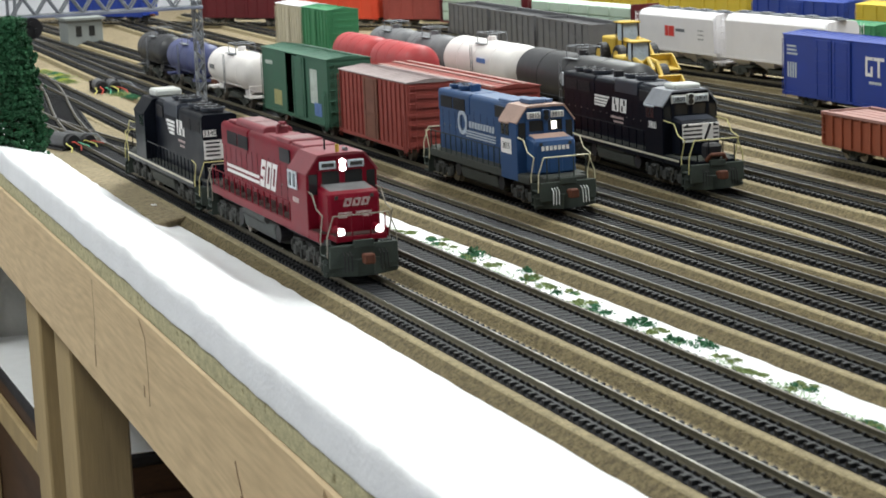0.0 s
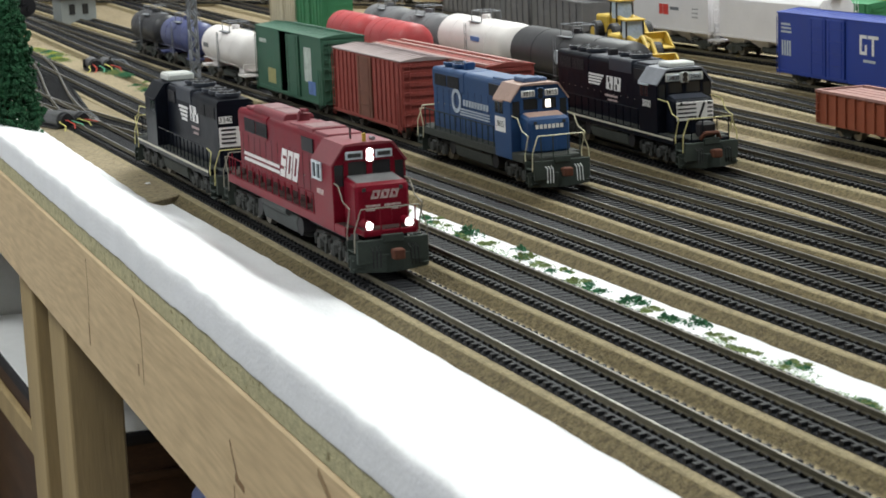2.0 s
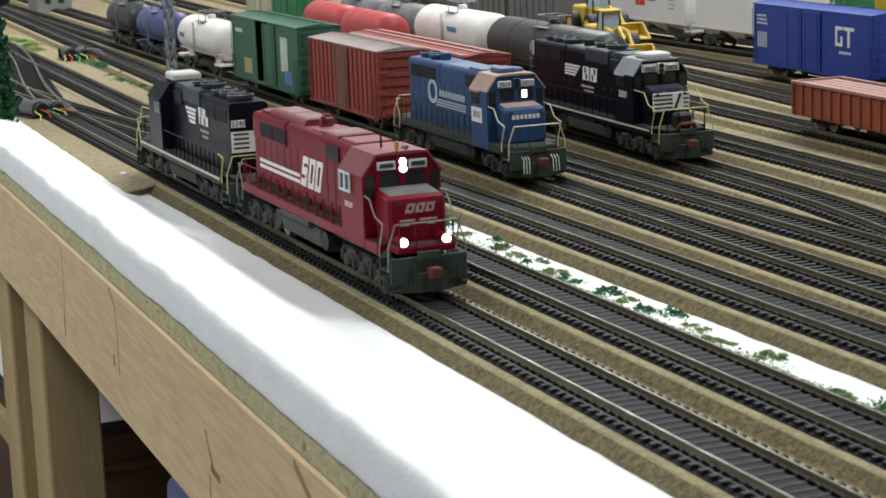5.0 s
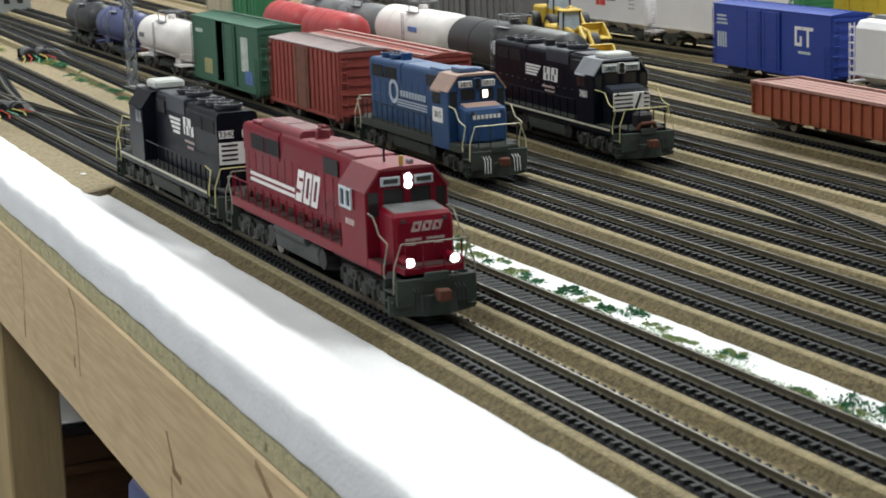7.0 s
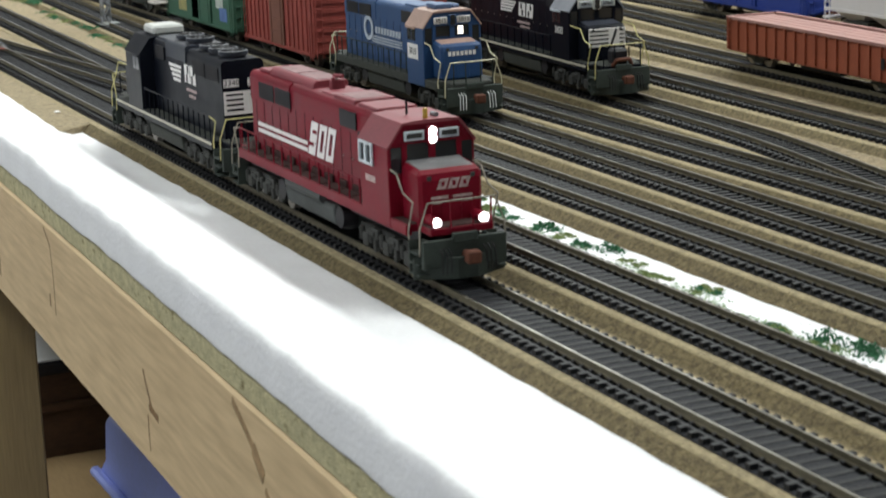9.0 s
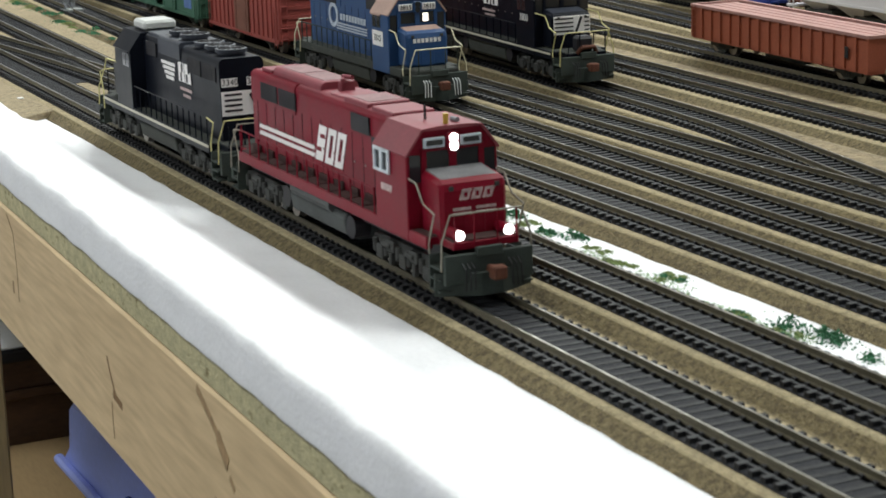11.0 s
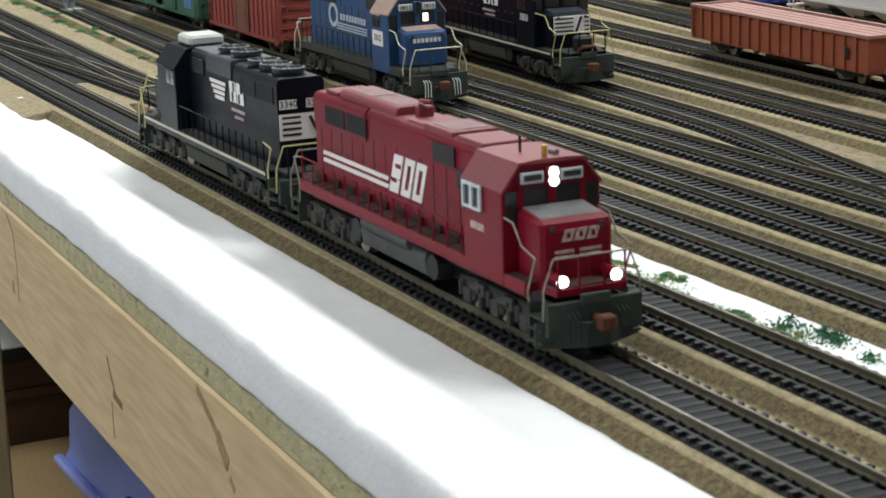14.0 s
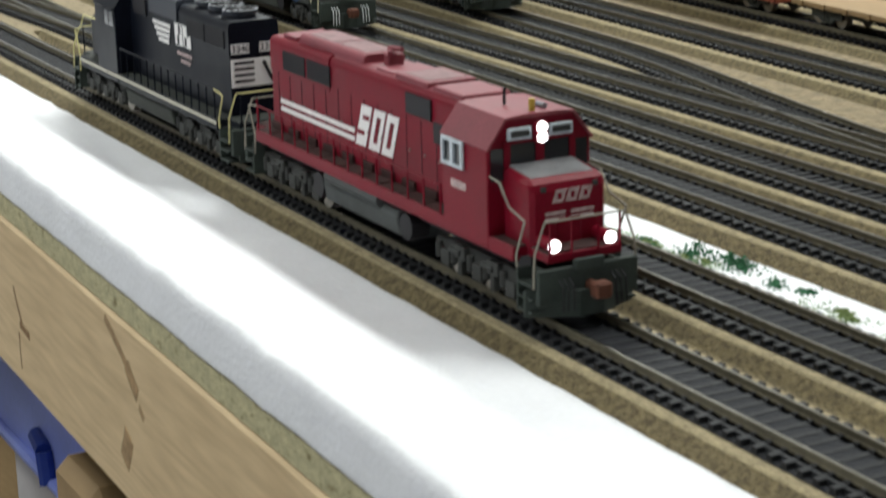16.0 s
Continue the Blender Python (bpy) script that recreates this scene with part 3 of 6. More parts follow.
def lay_ties(k, near):
    """Ties in reach of the camera are single pieces, those farther off one joined mesh."""
    a, b = SPAN.get(k, (-2.45, -0.2) if 9 <= k <= 11 else (-3.3, -0.2))
    vs, fs, x, count = [], [], a, 0
    while x < b:
        p, ang = track_pose(k, x)
        if near and near[0] < x < near[1] and count < 300:
            t = new("tie", TIE_MESH)
            t.parent = TRACKS[k]
            t.matrix_basis = Matrix.Translation(p) @ Matrix.Rotation(ang + random.uniform(-0.012, 0.012), 4, "Z")
            count += 1
        else:
            m, o = Matrix.Translation(p) @ Matrix.Rotation(ang, 4, "Z"), len(vs)
            vs += [m @ Vector(v) for v in TIE_V]
            fs += [tuple(i + o for i in f) for f in TIE_F]
        x += TIE_STEP
    me = bpy.data.meshes.new("tie_run")
    me.from_pydata(vs, [], fs)
    me.materials.append(TIE)
    rest = new("tie_run", me)
    rest.parent = TRACKS[k]
    tagged(rest, kind="stuff")


# the crossover between the first two tracks
def cross_y(x):
    u = min(1, max(0, (x + 1.72) / 0.70))
    u = u * u * (3 - 2 * u)
    return T[1](x) + (T[2](x) - T[1](x)) * u


def cross_back_y(x):
    u = min(1, max(0, (-1.42 - x) / 0.70))
    u = u * u * (3 - 2 * u)
    return T[1](x) + (T[2](x) - T[1](x)) * u


T[15] = cross_back_y
SPAN[15] = (-2.12, -1.44)
lay(15, "curved turnout track crossing back between two model tracks", -0.0033, bed=False)
bm = bmesh.new()
prism(bm, [(-1.20, 0.030), (-1.26, 0.042), (-1.36, 0.030), (-1.58, 0.024), (-1.70, 0.040), (-1.86, 0.062), (-2.28, 0.082), (-2.28, -0.006), (-1.20, 0.006)], "z", GROUND + 0.001, -0.0044)
tagged(part("turnout_base", bm, BALLAST), "dark grey painted base under the crossing turnouts", "track base", kind="structure")
T[0] = cross_y
SPAN[0] = (-1.70, -1.04)
lay(0, "turnout track crossing between two model tracks", -0.0032, bed=False)

# ---- rolling stock ----
REDSCREEN = mat("dusty_roof_screen", (0.26, 0.16, 0.165), 0.8, vary=0.3, scale=200)
MOVERS = []


def wheelset(parent, x, r=0.0058, keep=None):
    """One axle with two flanged wheels, spinning about its own middle."""
    bm = bmesh.new()
    rod(bm, (0, -0.0085, 0), (0, 0.0085, 0), 0.0014, 8)
    for s in (-1, 1):
        rod(bm, (0, s * 0.0074, 0), (0, s * 0.0102, 0), r, 20)
        rod(bm, (0, s * 0.0069, 0), (0, s * 0.0074, 0), r * 1.12, 20)
        rod(bm, (0, s * 0.0102, 0), (0, s * 0.0104, 0), r * 0.72, 14)
    for a in range(0, 360, 90):
        rod(bm, (r * 0.5 * math.cos(radians(a)), -0.0107, r * 0.5 * math.sin(radians(a))), (r * 0.5 * math.cos(radians(a)), -0.0101, r * 0.5 * math.sin(radians(a))), r * 0.12, 6)
    ob = part("wheelset", bm, STEEL, parent)
    ob.location = (x, 0, r)
    if keep is not None:
        keep.append((ob, x, r))
    return ob


def loco_truck(parent, cx, axles, keep):
    """A three or two axle truck with equalised side frames, springs and brake gear."""
    sp = 0.0205
    half = sp * (axles - 1) / 2
    bm = bmesh.new()
    for s in (-1, 1):
        y0, y1 = (0.0112, 0.0135) if s > 0 else (-0.0135, -0.0112)
        prism(bm, [(cx - half - 0.008, 0.0085), (cx - half - 0.008, 0.0115), (cx - half + 0.004, 0.0125), (cx + half - 0.004, 0.0125), (cx + half + 0.008, 0.0115), (cx + half + 0.008, 0.0085), (cx + half + 0.003, 0.0085), (cx + half - 0.003, 0.0062), (cx - half + 0.003, 0.0062), (cx - half - 0.003, 0.0085)], "y", y0, y1)
        for i in range(axles):
            x = cx - half + i * sp
            ya, yb = (0.0125, 0.0152) if s > 0 else (-0.0152, -0.0125)
            box(bm, x - 0.0028, x + 0.0028, ya, yb, 0.0034, 0.0086)
            for q in (-0.005, 0.005):
                rod(bm, (x + q, s * 0.0142, 0.0052), (x + q, s * 0.0142, 0.0104), 0.0013, 8)
        for i in range(axles - 1):
            x = cx - half + (i + 0.5) * sp
            ya, yb = (0.0132, 0.0155) if s > 0 else (-0.0155, -0.0132)
            box(bm, x - 0.0034, x + 0.0034, ya, yb, 0.0078, 0.0120)
            rod(bm, (x - 0.006, s * 0.0152, 0.0100), (x + 0.001, s * 0.0152, 0.0100), 0.0012, 8)
            box(bm, x - 0.0012, x + 0.0012, ya, yb, 0.0028, 0.0078)
    box(bm, cx - half, cx + half, -0.0115, 0.0115, 0.0095, 0.012)
    tr = part("truck", bm, TRUCK, parent, "dusty grey truck side frames", bevel=0.0003)
    for i in range(axles):
        wheelset(tr, cx - half + i * sp, 0.0058, keep)


def locomotive(label, L, axles, cab, paint, roof, rail_mat, livery, end_rail, low_fans=True, dyn=True):
    """A diesel road switcher, nose towards +x, from its pilot at x = 0 back to -L; z from the rail head.
    cab: distances from the pilot to the nose front, the cab front and the cab rear."""
    ob = thing("diesel_locomotive", label, "locomotive", "locomotives")
    wheels = []
    nf, cf, cr = cab
    sb, wt = livery.get("deck", (0.0140, 0.0186))  # underside of the sill and top of the walkway
    HB = L - 0.014  # hood rear end
    # frame, walkway and side sill
    bm = bmesh.new()
    prism(bm, [(-L + 0.0125, -0.0165), (-0.0125, -0.0165), (-0.0125, -0.0126), (-0.001, -0.0126), (-0.001, 0.0126), (-0.0125, 0.0126), (-0.0125, 0.0165), (-L + 0.0125, 0.0165), (-L + 0.0125, 0.0126), (-L + 0.001, 0.0126), (-L + 0.001, -0.0126), (-L + 0.0125, -0.0126)], "z", wt - 0.0031, wt - 0.0004)
    for s in (-1, 1):
        y0, y1 = (0.0150, 0.0176) if s > 0 else (-0.0176, -0.0150)
        box(bm, -L + 0.0125, -0.0125, y0, y1, sb, wt)
    part("walkway", bm, livery.get("sill", paint), ob, livery.get("sill_label", ""), bevel=0.0003)
    parts("walkway_tread", boxes((-L + 0.0127, -0.0127, -0.0166, 0.0166, wt - 0.0002, wt + 0.00008), (-0.0126, -0.0015, -0.0124, 0.0124, wt - 0.0002, wt + 0.00008), (-L + 0.0015, -L + 0.0126, -0.0124, 0.0124, wt - 0.0002, wt + 0.00008)), livery.get("tread", WEATHER), ob, "dusty walkway tread")
    if "stripe" in livery:
        parts("sill_stripe", boxes((-L + 0.013, -0.013, -0.0179, -0.01762, 0.0166, 0.0178), (-L + 0.013, -0.013, 0.01762, 0.0179, 0.0166, 0.0178)), livery["stripe"], ob, "pale stripe along the sill")
    # fuel tank and air reservoirs
    bm = bmesh.new()
    mid = -L * 0.5 + livery.get("tank_shift", 0)
    t0, t1 = mid - 0.030, mid + 0.028
    # Black block standing in for the shadow between sill and trucks.
    part("underframe", boxes((-L + 0.012, -0.012, -0.0118, 0.0118, 0.0126, wt - 0.002)), GRILLE, ob, "black block for the shade under the frame")
    prism(bm, [(-0.0145, 0.0145), (0.0145, 0.0145), (0.0160, 0.0120), (0.0150, 0.0058), (0.0100, 0.0032), (-0.0100, 0.0032), (-0.0150, 0.0058), (-0.0160, 0.0120)], "x", t0, t1)
    part("fuel_tank", bm, livery.get("tank", WEATHER), ob, "dusty fuel tank", bevel=0.0005)
    part("air_reservoir", rods(0.0026, [(t0 + 0.004, -0.0150, 0.0150), (t1 - 0.012, -0.0150, 0.0150)], n=10), livery.get("tank", WEATHER), ob)
    for fa, fb, fz in ((t1 + 0.001, t1 + 0.010, 0.0050), (t0 - 0.009, t0 - 0.001, 0.0070)):
        bm = bmesh.new()
        rod(bm, ((fa + fb) / 2, -0.0155, 0.0100), ((fa + fb) / 2, -0.0090, 0.0100), 0.0045, 16)
        part("air_filter", bm, GRILLE, ob)
    reach = 0.0205 * (axles - 1) / 2
    for c in (-reach - 0.019, -L + reach + 0.019):
        loco_truck(ob, c, axles, wheels)
    # hood
    top = 0.0556
    bm = bmesh.new()
    prism(bm, rounded(0.0103, 0.0183, top, 0.0028), "x", -HB, -cr + 0.0005)
    hood = part("hood", bm, paint, ob, smooth=False)
    bm = bmesh.new()
    x = -HB + 0.006
    while x < -cr - 0.006:
        box(bm, x, x + 0.0002, -0.01045, -0.0103, 0.021, 0.045)
        x += 0.0105
    parts("door_seam", bm, GRILLE, hood)
    parts("door_handle", boxes(*[(-HB + 0.008 + i * 0.0105, -HB + 0.0086 + i * 0.0105, -0.0107, -0.0103, 0.0335, 0.0343) for i in range(int((HB - cr - 0.01) / 0.0105))]), STEEL, hood)
    # radiator section and its grilles
    bm = bmesh.new()
    prism(bm, rounded(0.0106, 0.0432, top + 0.0003, 0.0026), "x", -HB - 0.0003, -HB + 0.052)
    rad = part("radiator_housing", bm, livery.get("rad", paint), ob)
    rs = livery.get("rad_shift", 0)
    for a, b in ((0.004 + rs, 0.0235 + rs), (0.0255 + rs, 0.045 + rs)):
        for s in (-1, 1):
            bm = bmesh.new()
            y0, y1 = (0.0105, 0.0108) if s > 0 else (-0.0108, -0.0105)
            box(bm, -HB + a, -HB + b, y0, y1, 0.0448, 0.0520)
            for i in range(11):
                z = 0.0451 + i * 0.0006
                ya, yb = (0.0108, 0.0110) if s > 0 else (-0.0110, -0.0108)
                box(bm, -HB + a, -HB + b, ya, yb, z, z + 0.0003)
            part("intake_grille", bm, GRILLE, rad, "black intake grille")
    # blower and inertial filter grilles behind the cab
    for s in (-1, 1):
        fa, fb = livery.get("filter", (0.022, 0.006))
        part("filter_grille", boxes((-cr - fa, -cr - fb, s * 0.0107 - 0.0003, s * 0.0107 + 0.0003, 0.0462, 0.0530)), GRILLE, hood, "black filter grille")
    if dyn:
        bm = bmesh.new()
        prism(bm, rounded(0.0108, 0.0490, top + 0.0018, 0.0018), "x", -cr - 0.060, -cr - 0.026)
        blister = part("brake_blister", bm, roof, ob)
    bm = bmesh.new()
    prism(bm, [(-0.0090, top - 0.0004), (0.0090, top - 0.0004), (0.0078, top + 0.00035), (-0.0078, top + 0.00035)], "x", -HB + 0.0524, -cr - 0.0005)
    part("roof_sheet", bm, roof, ob, "paler hood roof")
    # roof: a raised deck with fans, hatches and the exhaust
    part("roof_deck", boxes((-HB + 0.054, -cr - 0.064, -0.0070, 0.0070, top - 0.0005, top + 0.0006)), roof, ob, bevel=0.0002)
    bm = boxes((-cr - 0.023, -cr - 0.003, -0.0085, 0.0085, top - 0.0005, top + 0.0014))
    part("roof_hatch", bm, roof, ob, "paler roof hatch", bevel=0.0004)
    fans = [-HB + v for v in livery.get("fans", (0.0125, 0.0275, 0.0425))] + ([-cr - 0.052, -cr - 0.035] if dyn else [])
    for i, fx in enumerate(fans):
        z = top + (0.0006 if i < 3 else 0.0020)
        bm = bmesh.new()
        if low_fans:
            rod(bm, (fx, 0, z - 0.0003), (fx, 0, z + 0.0010), 0.0062, 24)
            rod(bm, (fx, 0, z + 0.0010), (fx, 0, z + 0.0026), 0.0072, 24)
            grid = bmesh.new()
            for k in range(6):
                a = radians(k * 30)
                rod(grid, (fx - 0.006 * math.cos(a), -0.006 * math.sin(a), z + 0.0027), (fx + 0.006 * math.cos(a), 0.006 * math.sin(a), z + 0.0027), 0.0003, 4)
        else:
            box(bm, fx - 0.006, fx + 0.006, -0.0078, 0.0078, z - 0.0003, z + 0.0012)
        fan = part("roof_fan", bm, livery.get("fan", roof), ob, bevel=0 if low_fans else 0.0003)
        if low_fans:
            part("fan_grille", grid, GRILLE, fan, "dark fan grille")
    part("exhaust_stack", boxes((livery.get("stack", -HB + 0.066), livery.get("stack", -HB + 0.066) + 0.004, -0.003, 0.003, top, top + 0.0046)), livery.get("fan", GRILLE), ob, bevel=0.0005)
    # cab
    cw, ct = 0.0178, 0.0560
    roofpts = [(-cw, sb), (cw, sb), (cw, 0.0474), (0.0116, ct - 0.0006), (0.006, ct), (-0.006, ct), (-0.0116, ct - 0.0006), (-cw, 0.0474)]
    bm = bmesh.new()
    prism(bm, roofpts, "x", -cr, -cf)
    cabin = part("cab", bm, paint, ob, bevel=0.0004)
    bm = bmesh.new()
    prism(bm, [(-cw - 0.0005, 0.0472), (-0.0118, ct), (-0.006, ct + 0.0005), (0.006, ct + 0.0005), (0.0118, ct), (cw + 0.0005, 0.0472), (cw, 0.0466), (0.0114, ct - 0.0008), (-0.0114, ct - 0.0008), (-cw, 0.0466)], "x", -cr - 0.0006, -cf + 0.0009)
    part("cab_roof", bm, livery.get("cabroof", roof), cabin, livery.get("cabroof_label", ""))
    for s in (-1, 1):
        ya, yb = (cw, cw + 0.0002) if s > 0 else (-cw - 0.0002, -cw)
        for xa, xb in ((-cr + 0.0020, -cr + 0.0072), (-cr + 0.0082, -cr + 0.0134)):
            part("side_window", boxes((xa, xb, ya, yb, 0.0392, 0.0462)), GLASS, cabin)
        ya, yb = (cw + 0.0002, cw + 0.0010) if s > 0 else (-cw - 0.0010, -cw - 0.0002)
        sh = livery.get("shade", SHADE)
        part("window_shade", boxes((-cr + 0.0010, -cr + 0.0146, ya, yb, 0.0460, 0.0470)), sh, cabin, "sunshade over the side window")
        if livery.get("framed"):
            parts("window_frame", boxes((-cr + 0.0010, -cr + 0.0022, ya, yb, 0.0384, 0.0460), (-cr + 0.0069, -cr + 0.0085, ya, yb, 0.0384, 0.0460), (-cr + 0.0132, -cr + 0.0144, ya, yb, 0.0384, 0.0460), (-cr + 0.0022, -cr + 0.0069, ya, yb, 0.0384, 0.0393), (-cr + 0.0085, -cr + 0.0132, ya, yb, 0.0384, 0.0393)), sh, cabin, "pale side window frame")
    # windscreens: two over the nose, a tall one each side of it
    fx = -cf
    for y0, y1, z0, z1 in ((-0.0102, -0.0014, 0.0418, 0.0480), (0.0014, 0.0102, 0.0418, 0.0480), (-0.0166, -0.0124, 0.0372, 0.0470), (0.0124, 0.0166, 0.0372, 0.0470)):
        part("windscreen", boxes((fx - 0.0002, fx + 0.0003, y0, y1, z0, z1)), GLASS, cabin)
    parts("window_post", boxes((fx, fx + 0.0007, -0.0014, 0.0014, 0.0400, 0.0480), (fx, fx + 0.0008, -0.0122, 0.0122, 0.0480, 0.0487), (fx, fx + 0.0007, -0.0122, -0.0102, 0.0360, 0.0480), (fx, fx + 0.0007, 0.0102, 0.0122, 0.0360, 0.0480)), livery.get("post", paint), cabin)
    # number boards and headlight
    for s in (-1, 1):
        y0, y1 = (0.0030, 0.0112) if s > 0 else (-0.0112, -0.0030)
        nb = part("number_board", boxes((fx, fx + 0.0012, y0, y1, 0.0490, 0.0527)), livery.get("board", SHADE), cabin, "pale number board", bevel=0.0003)
        if livery.get("number"):
            letters(livery["number"], 0.0036, Matrix.Translation((fx + 0.0013, s * 0.0071, 0.0508)) @ END_F, GRILLE, nb, "number")
        else:
            parts("number_bar", boxes((fx + 0.0012, fx + 0.0014, y0 + 0.001, y1 - 0.001, 0.0500, 0.0518)), TRUCK, nb)
    lamp = part("headlight", boxes((fx, fx + 0.0018, -0.0024, 0.0024, 0.0474, 0.0540)), livery.get("lampbox", paint), cabin, bevel=0.0006)
    for z in (0.0493, 0.0522):
        bm = bmesh.new()
        rod(bm, (fx + 0.0016, 0, z), (fx + 0.0023, 0, z), 0.00165, 16)
        part("lens", bm, LIT if livery.get("lit") else GLASS, lamp, "burning headlamp lens" if livery.get("lit") else "")
    # nose
    bm = bmesh.new()
    nz = livery.get("nose_up", 0)
    nw = livery.get("nose_half", 0.0126)
    prism(bm, [(-cf, 0.0186), (-nf, 0.0186), (-nf, 0.0362 + nz), (-nf - 0.0016, 0.0384 + nz), (-cf, 0.0400 + nz)], "y", -nw, nw)
    nose = part("nose", bm, livery.get("nose", paint), ob, bevel=0.0016)
    bm = bmesh.new()
    prism(bm, [(-cf + 0.0008, 0.0392 + nz), (-nf - 0.0034, 0.0380 + nz), (-nf - 0.0034, 0.0386 + nz), (-cf + 0.0008, 0.0404 + nz)], "y", -nw + 0.0018, nw - 0.0018)
    part("nose_top", bm, livery.get("nosetop", roof), nose, "dusty sand hatch deck", bevel=0.0003)
    part("nose_door", boxes((-nf - 0.0001, -nf + 0.0003, -0.004, 0.004, 0.0195, 0.0285)), paint, nose, bevel=0.0002)
    parts("sand_hatch", boxes((-nf - 0.0001, -nf + 0.0005, -0.0096, -0.0080, 0.0350 + nz, 0.0366 + nz), (-nf - 0.0001, -nf + 0.0005, 0.0080, 0.0096, 0.0350 + nz, 0.0366 + nz)), TRUCK, nose)
    # pilots, plough, couplers, steps at both ends
    for s, xe in ((1, 0.0), (-1, -L)):
        bm = boxes((xe - 0.0011, xe + 0.0011, -0.0168, 0.0168, 0.0060, 0.0165))
        if s > 0:
            prism(bm, [(xe - 0.0042, -0.0186), (xe + 0.0030, -0.004), (xe + 0.0030, 0.004), (xe - 0.0042, 0.0186), (xe - 0.0052, 0.0186), (xe + 0.0018, 0.004), (xe + 0.0018, -0.004), (xe - 0.0052, -0.0186)], "z", 0.0016, 0.0100)
        else:
            box(bm, xe - 0.0009, xe + 0.0009, -0.0140, 0.0140, 0.0030, 0.0062)
        pil = part("pilot", bm, PILOT, ob, "grimy pilot plate with plough", bevel=0.0003)
        bm = bmesh.new()
        for y in (-0.0105, -0.0088, -0.0071, 0.0071, 0.0088, 0.0105):
            bent(bm, [(xe + s * 0.0014, y, 0.0135), (xe + s * 0.0042, y, 0.0120), (xe + s * 0.0046, y * 1.03, 0.0045)], 0.00026, 5)
        parts("hose", bm, livery.get("hose", GRILLE), pil)
        bm = boxes((min(xe, xe + s * 0.007), max(xe, xe + s * 0.007), -0.0013, 0.0013, 0.0092, 0.0120))
        box(bm, min(xe + s * 0.0055, xe + s * 0.0100), max(xe + s * 0.0055, xe + s * 0.0100), -0.0028, 0.0026, 0.0082, 0.0130)
        part("coupler", bm, RUST, ob, "rusty knuckle coupler", bevel=0.0006)
        bm = boxes((min(xe, xe + s * 0.0018), max(xe, xe + s * 0.0018), -0.0050, 0.0050, 0.0150, 0.0186))
        part("drop_step", bm, PILOT, ob, bevel=0.0003)
        for q in (-1, 1):
            y0, y1 = (0.0128, 0.0178) if q > 0 else (-0.0178, -0.0128)
            bm = boxes(*[(min(xe - s * 0.0015, xe - s * 0.0095), max(xe - s * 0.0015, xe - s * 0.0095), y0, y1, z, z + 0.0007) for z in (0.0032, 0.0072, 0.0112)])
            ya, yb = (0.0120, 0.0128) if q > 0 else (-0.0128, -0.0120)
            box(bm, min(xe - s * 0.0015, xe - s * 0.0100), max(xe - s * 0.0015, xe - s * 0.0100), ya, yb, 0.0030, 0.0155)
            box(bm, min(xe - s * 0.0095, xe - s * 0.0102), max(xe - s * 0.0095, xe - s * 0.0102), y0, y1, 0.0030, 0.0155)
            part("step_well", bm, PILOT, ob, "grimy boarding steps")
    # handrails along both walkways
    g = livery.get("stanchion", rail_mat)
    for q in (-1, 1):
        y = q * 0.0172
        xs = [-cr - 0.003 - i * (HB - cr - 0.004) / 13 for i in range(14)]
        bm = rods(0.00036, [(xs[0], y, 0.0302), (xs[-1], y, 0.0302)], *[[(a, y, 0.0170), (a, y, 0.0302)] for a in xs])
        part("handrail", bm, g, ob, "thin side handrail")
        part("handrail", rods(0.00036, [(-0.0103, y, 0.0110), (-0.0112, y, 0.0186), (-0.0060, y, 0.0300), (-0.0150, y, 0.0322), (-0.0205, y, 0.0385), (-cf, y * 0.99, 0.0390)]), end_rail, ob, "bent step handrail")
        part("handrail", rods(0.00036, [(-L + 0.0103, y, 0.0110), (-L + 0.0112, y, 0.0186), (-L + 0.0060, y, 0.0290), (-L + 0.0150, y, 0.0302)]), end_rail, ob, "bent step handrail")
    for xe in (-0.0010, -L + 0.0010):
        part("end_handrail", rods(0.00036, [(xe, -0.0174, 0.0110), (xe, -0.0170, 0.0210), (xe, -0.0136, 0.0302), (xe, 0.0136, 0.0302), (xe, 0.0170, 0.0210), (xe, 0.0174, 0.0110)]), end_rail, ob, "bent handrail across the end platform")
        parts("end_stanchion", rods(0.00036, *[[(xe, y, wt - 0.002), (xe, y, 0.0302)] for y in (-0.0118, -0.0045, 0.0045, 0.0118)]), g, ob, "thin platform stanchions")
    return ob, wheels, hood, cabin, nose


def slab(parent, material, x, z, w, h, y, slant=0.0, name="lettering_bar", label=""):
    """A thin raised plate on the side that faces -y, slanted like its lettering."""
    bm = bmesh.new()
    prism(bm, [(x - w / 2 - slant, z - h / 2), (x + w / 2 - slant, z - h / 2), (x + w / 2 + slant, z + h / 2), (x - w / 2 + slant, z + h / 2)], "y", y - 0.00012, y)
    return part(name, bm, material, parent, label)


def ring_mark(parent, material, x, z, w, h, y, slant, t, gap=None):
    """A slanted hoop of four bars."""
    bm = bmesh.new()
    for x0, x1, z0, z1 in ((x - w / 2, x + w / 2, z + h / 2 - t, z + h / 2), (x - w / 2, x + w / 2, z - h / 2, z - h / 2 + t), (x - w / 2, x - w / 2 + t, z - h / 2, z + h / 2), (x + w / 2 - t, x + w / 2, z - h / 2, z + h / 2)):
        sh = lambda zz: slant * 2 * (zz - z) / h
        prism(bm, [(x0 + sh(z0), z0), (x1 + sh(z0), z0), (x1 + sh(z1), z1), (x0 + sh(z1), z1)], "y", y - 0.00012, y)
    return part("logo_block", bm, material, parent, "white slanted block logo")


